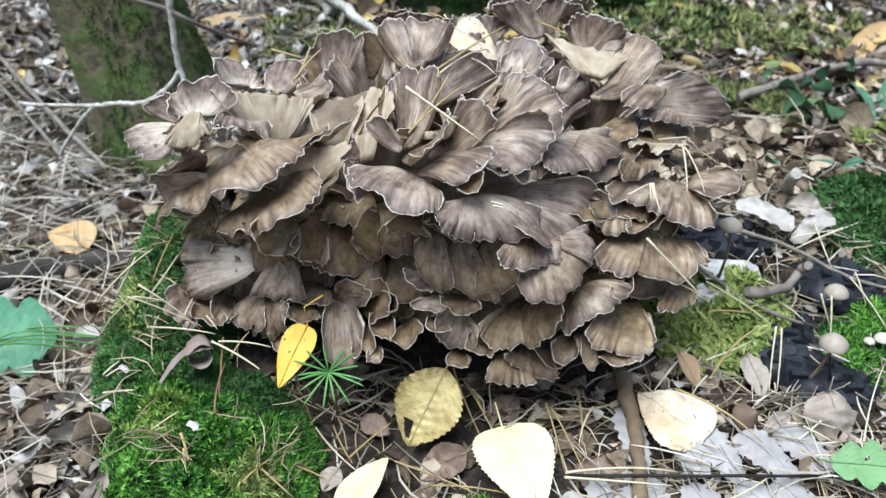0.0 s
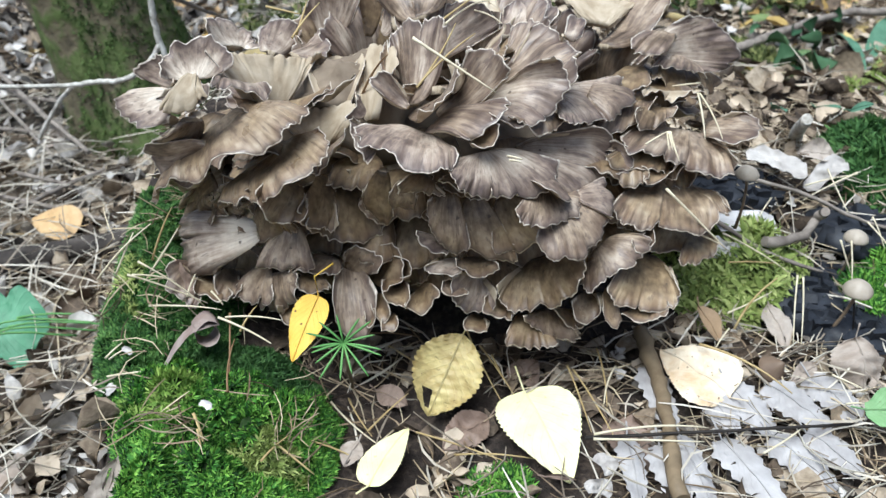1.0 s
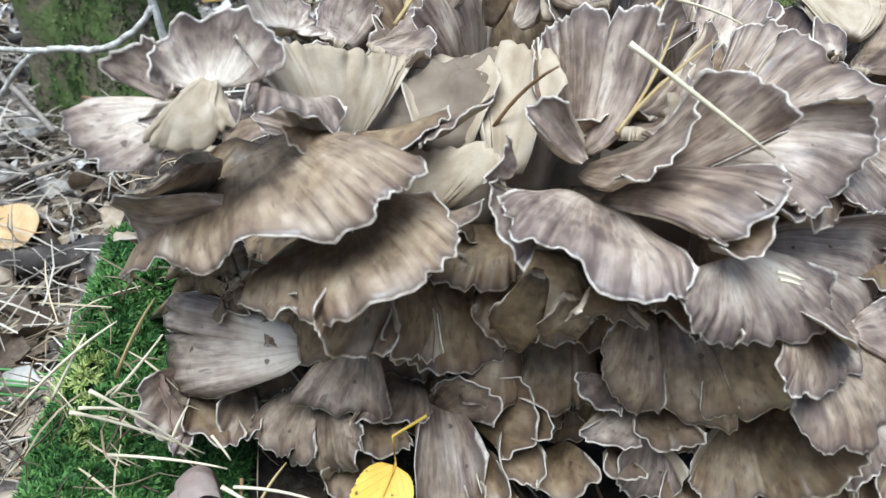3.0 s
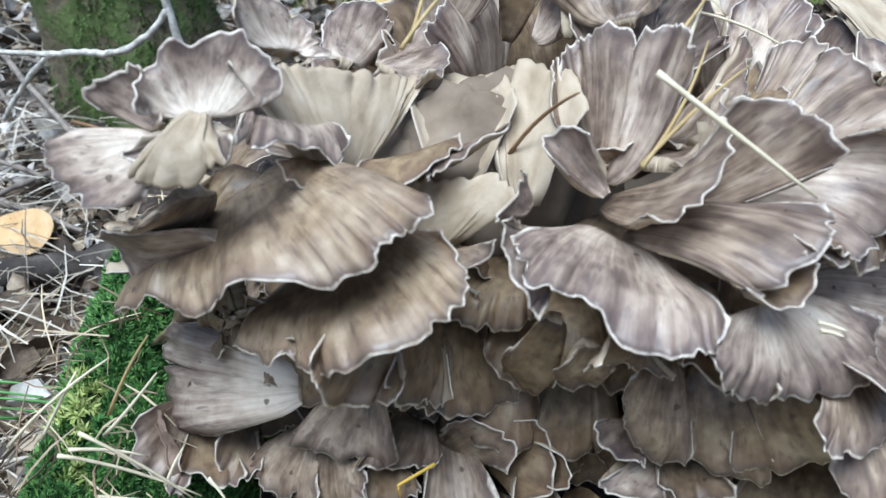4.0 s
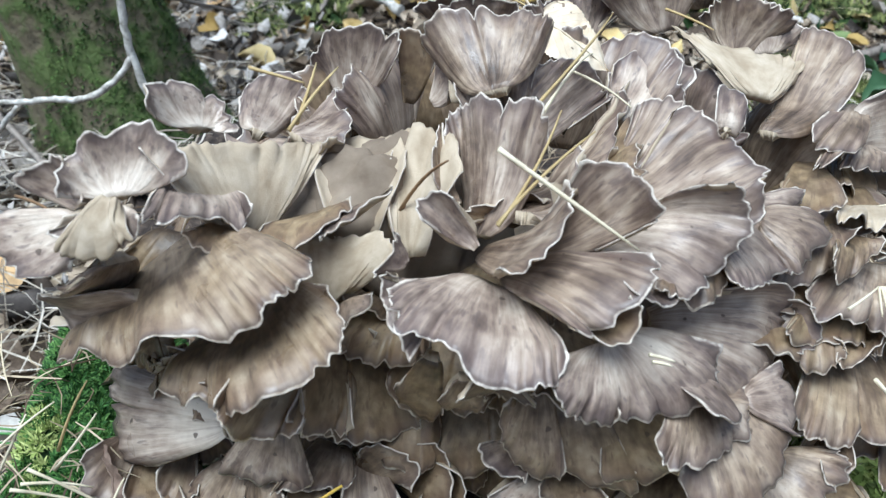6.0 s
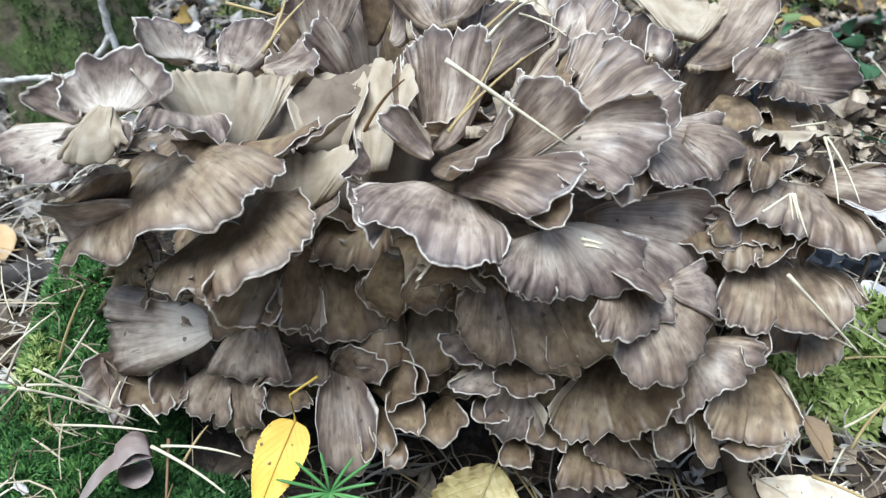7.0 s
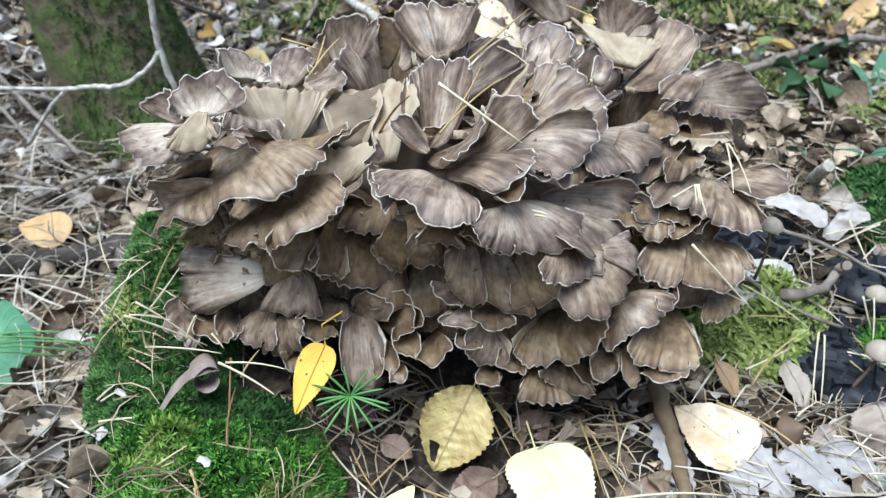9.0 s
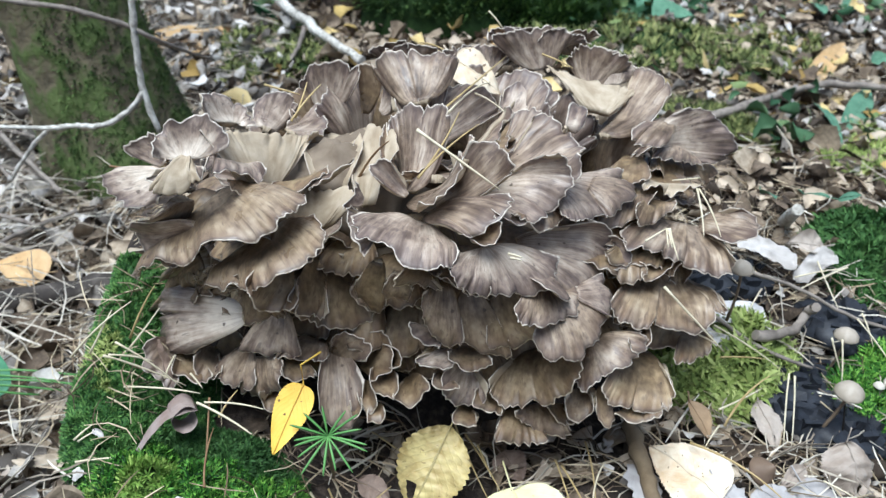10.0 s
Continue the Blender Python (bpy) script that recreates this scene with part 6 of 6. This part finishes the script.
twig('stick', [(0.494, 1.332, -0.054), (0.546, 1.346, -0.044), (0.726, 1.445, -0.033), (0.885, 1.429, -0.032)], 0.008, GREY_TWIG, 'brown-grey stick lying on the leaf litter')
twig('stick', [(0.218, 0.499, 0.096), (0.247, 0.507, 0.094), (0.261, 0.516, 0.103), (0.264, 0.512, 0.111)], 0.0040, GREY_TWIG, 'grey forked stick beside the mushroom')
twig('stick', [(0.187, 0.527, 0.103), (0.222, 0.495, 0.089), (0.258, 0.487, 0.077)], 0.0016, GREY_TWIG, 'thin dark stick beside the mushroom')
twig('stick', [(0.220, 0.536, 0.126), (0.258, 0.532, 0.114), (0.298, 0.517, 0.098), (0.334, 0.504, 0.093)], 0.0015, GREY_TWIG, 'thin dark twig across needles')
twig('stick', [(0.120, 0.447, 0.065), (0.122, 0.419, 0.060), (0.120, 0.379, 0.058), (0.109, 0.310, 0.058)], 0.0056, BROWN_TWIG, 'smooth brown stick lying below the mushroom')
twig('dark_twig', [(0.067, 0.354, 0.062), (0.143, 0.352, 0.064), (0.181, 0.352, 0.064), (0.229, 0.354, 0.062)], 0.0011, BLACK_TWIG, 'thin black stem across a withered fern leaf')
twig('dark_branch', [(-0.60, 0.700, -0.062), (-0.50, 0.752, -0.060), (-0.405, 0.790, -0.056), (-0.30, 0.835, -0.058)], 0.017, DARK_LOG, 'dark damp fallen branch on the ground')
twig('stem', [(0.296, 0.640, 0.097), (0.291, 0.631, 0.117), (0.278, 0.595, 0.145)], 0.006, PALE_TWIG, 'short pale broken stem standing in litter')
twig('stem', [(0.264, 0.438, 0.043), (0.257, 0.446, 0.095)], 0.0007, BLACK_TWIG, 'thin dark stem beside small mushrooms')
twig('twig', [(-0.408, 0.595, -0.073), (-0.380, 0.601, -0.067), (-0.352, 0.607, -0.065)], 0.0022, GREY_TWIG, 'thin grey twig on leaf litter')
twig('twig', [(-0.390, 0.557, -0.073), (-0.367, 0.565, -0.067), (-0.344, 0.573, -0.065)], 0.0022, GREY_TWIG, 'thin grey twig on leaf litter')
twig('twig', [(-0.422, 0.674, -0.073), (-0.398, 0.674, -0.067), (-0.377, 0.676, -0.073)], 0.0022, GREY_TWIG, 'thin grey twig on leaf litter')
twig('twig', [(-0.371, 0.515, -0.073), (-0.349, 0.518, -0.067), (-0.327, 0.521, -0.065)], 0.0022, GREY_TWIG, 'thin grey twig on leaf litter')
twig('grass_blade', [(-0.470, 0.560, -0.070), (-0.395, 0.575, -0.010), (-0.325, 0.600, -0.030)], 0.0011, SPRUCE, 'thin green grass blade beside the stump')
twig('grass_blade', [(-0.462, 0.576, -0.070), (-0.387, 0.588, -0.014), (-0.309, 0.606, -0.030)], 0.0011, SPRUCE, 'thin green grass blade beside the stump')
twig('grass_blade', [(-0.454, 0.592, -0.070), (-0.379, 0.601, -0.018), (-0.293, 0.613, -0.030)], 0.0011, SPRUCE, 'thin green grass blade beside the stump')
twig('grass_blade', [(-0.466, 0.608, -0.070), (-0.391, 0.613, -0.022), (-0.317, 0.619, -0.030)], 0.0011, SPRUCE, 'thin green grass blade beside the stump')
twig('grass_blade', [(-0.458, 0.624, -0.070), (-0.383, 0.626, -0.026), (-0.301, 0.626, -0.030)], 0.0011, SPRUCE, 'thin green grass blade beside the stump')
fallen_leaf('bark_white', on(-0.140, 0.346, 0.050), on(-0.134, 0.342, 0.050), 0.005, face=(0, -0.5, 0.8), cup=0.5)
fallen_leaf('pale_bark', on(-0.200, 0.407, 0.020), on(-0.193, 0.402, 0.020), 0.005, face=(-0.2, -0.6, 0.6), cup=0.6)
fallen_leaf('pale_bark', on(0.071, 0.341, 0.020), on(0.078, 0.331, 0.015), 0.012, face=(0, -0.5, 0.8), cup=0.5)
fallen_leaf('pale_bark', on(0.061, 0.323, 0.015), on(0.076, 0.321, 0.012), 0.011, face=(0, -0.5, 0.8), cup=0.5)
fallen_leaf('brown_dry', on(0.041, 0.333, 0.012), on(0.058, 0.330, 0.012), 0.006, face=(0, -0.5, 0.8), cup=1.4)
fallen_leaf('brown_dry', on(-0.053, 0.408, 0.012), on(-0.034, 0.398, 0.010), 0.016, face=(0, -0.4, 0.9), cup=0.3)
fallen_leaf('grey_dry', on(-0.062, 0.360, 0.015), on(-0.070, 0.346, 0.012), 0.014, face=(0, -0.4, 0.9), cup=0.3)
fallen_leaf('grey_dry', on(0.227, 0.414, 0.015), on(0.204, 0.398, 0.012), 0.012, face=(0, -0.4, 0.9), cup=0.3)
fallen_leaf('grey_dry', on(-0.345, 0.470, 0.020), on(-0.310, 0.435, 0.022), 0.036, face=(0, -0.5, 0.85), cup=0.4)
fallen_leaf('grey_dry', on(-0.347, 0.536, 0.020), on(-0.318, 0.500, 0.022), 0.034, face=(0, -0.5, 0.85), cup=0.4)
fallen_leaf('brown_dry', on(-0.385, 0.523, 0.020), on(-0.360, 0.480, 0.022), 0.032, face=(0, -0.5, 0.85), cup=0.4)
fallen_leaf('grey_dry', on(-0.207, 0.317, 0.030), on(-0.185, 0.327, 0.030), 0.028, face=(0, -0.5, 0.85), cup=0.4)
fallen_leaf('grey_dry', on(-0.548, 1.101, 0.030), on(-0.522, 1.165, 0.030), 0.045, face=(0, -0.5, 0.85), cup=0.4)
fallen_leaf('grey_dry', on(-0.437, 0.990, 0.020), on(-0.400, 0.950, 0.022), 0.040, face=(0, -0.5, 0.85), cup=0.4)
twig('twig', [(-0.800, 1.454, -0.052), (-0.607, 1.219, -0.050), (-0.472, 1.065, -0.065)], 0.003, GREY_TWIG, 'thin dry grey twig in leaf litter')
twig('twig', [(-0.772, 1.393, -0.053), (-0.601, 1.162, -0.050), (-0.483, 1.010, -0.065)], 0.003, GREY_TWIG, 'thin dry grey twig in leaf litter')
twig('twig', [(-0.640, 1.143, -0.055), (-0.578, 1.118, -0.050), (-0.535, 1.124, -0.065)], 0.003, GREY_TWIG, 'thin dry grey twig in leaf litter')
twig('twig', [(-0.541, 0.990, -0.055), (-0.477, 0.952, -0.050), (-0.429, 0.943, -0.065)], 0.003, GREY_TWIG, 'thin dry grey twig in leaf litter')
twig('twig', [(-0.620, 1.259, -0.054), (-0.559, 1.220, -0.050), (-0.515, 1.213, -0.065)], 0.003, GREY_TWIG, 'thin dry grey twig in leaf litter')
twig('twig', [(-0.563, 0.940, -0.055), (-0.470, 0.891, -0.050), (-0.377, 0.842, -0.049)], 0.003, GREY_TWIG, 'thin dry grey twig in leaf litter')
twig('twig', [(-0.497, 0.887, -0.055), (-0.458, 0.932, -0.050), (-0.419, 0.977, -0.049)], 0.003, GREY_TWIG, 'thin dry grey twig in leaf litter')
# small mushrooms
small_mushroom((0.274, 0.497, 0.060), 0.0080, 0.040, (0.004, -0.006), 'grey')
small_mushroom((0.248, 0.446, 0.055), 0.0095, 0.036, (0.01, -0.004), 'grey')
small_mushroom((0.198, 0.505, 0.105), 0.0080, 0.043, (0, -0.004), 'grey')
small_mushroom((0.203, 0.415, 0.042), 0.0095, 0.016, (-0.008, -0.006), 'bell')
small_mushroom((0.302, 0.475, 0.052), 0.0040, 0.018, (0, 0), 'tiny')
small_mushroom((0.311, 0.475, 0.052), 0.0060, 0.020, (0, 0), 'tiny')
seedling((-0.067, 0.384, 0.115))
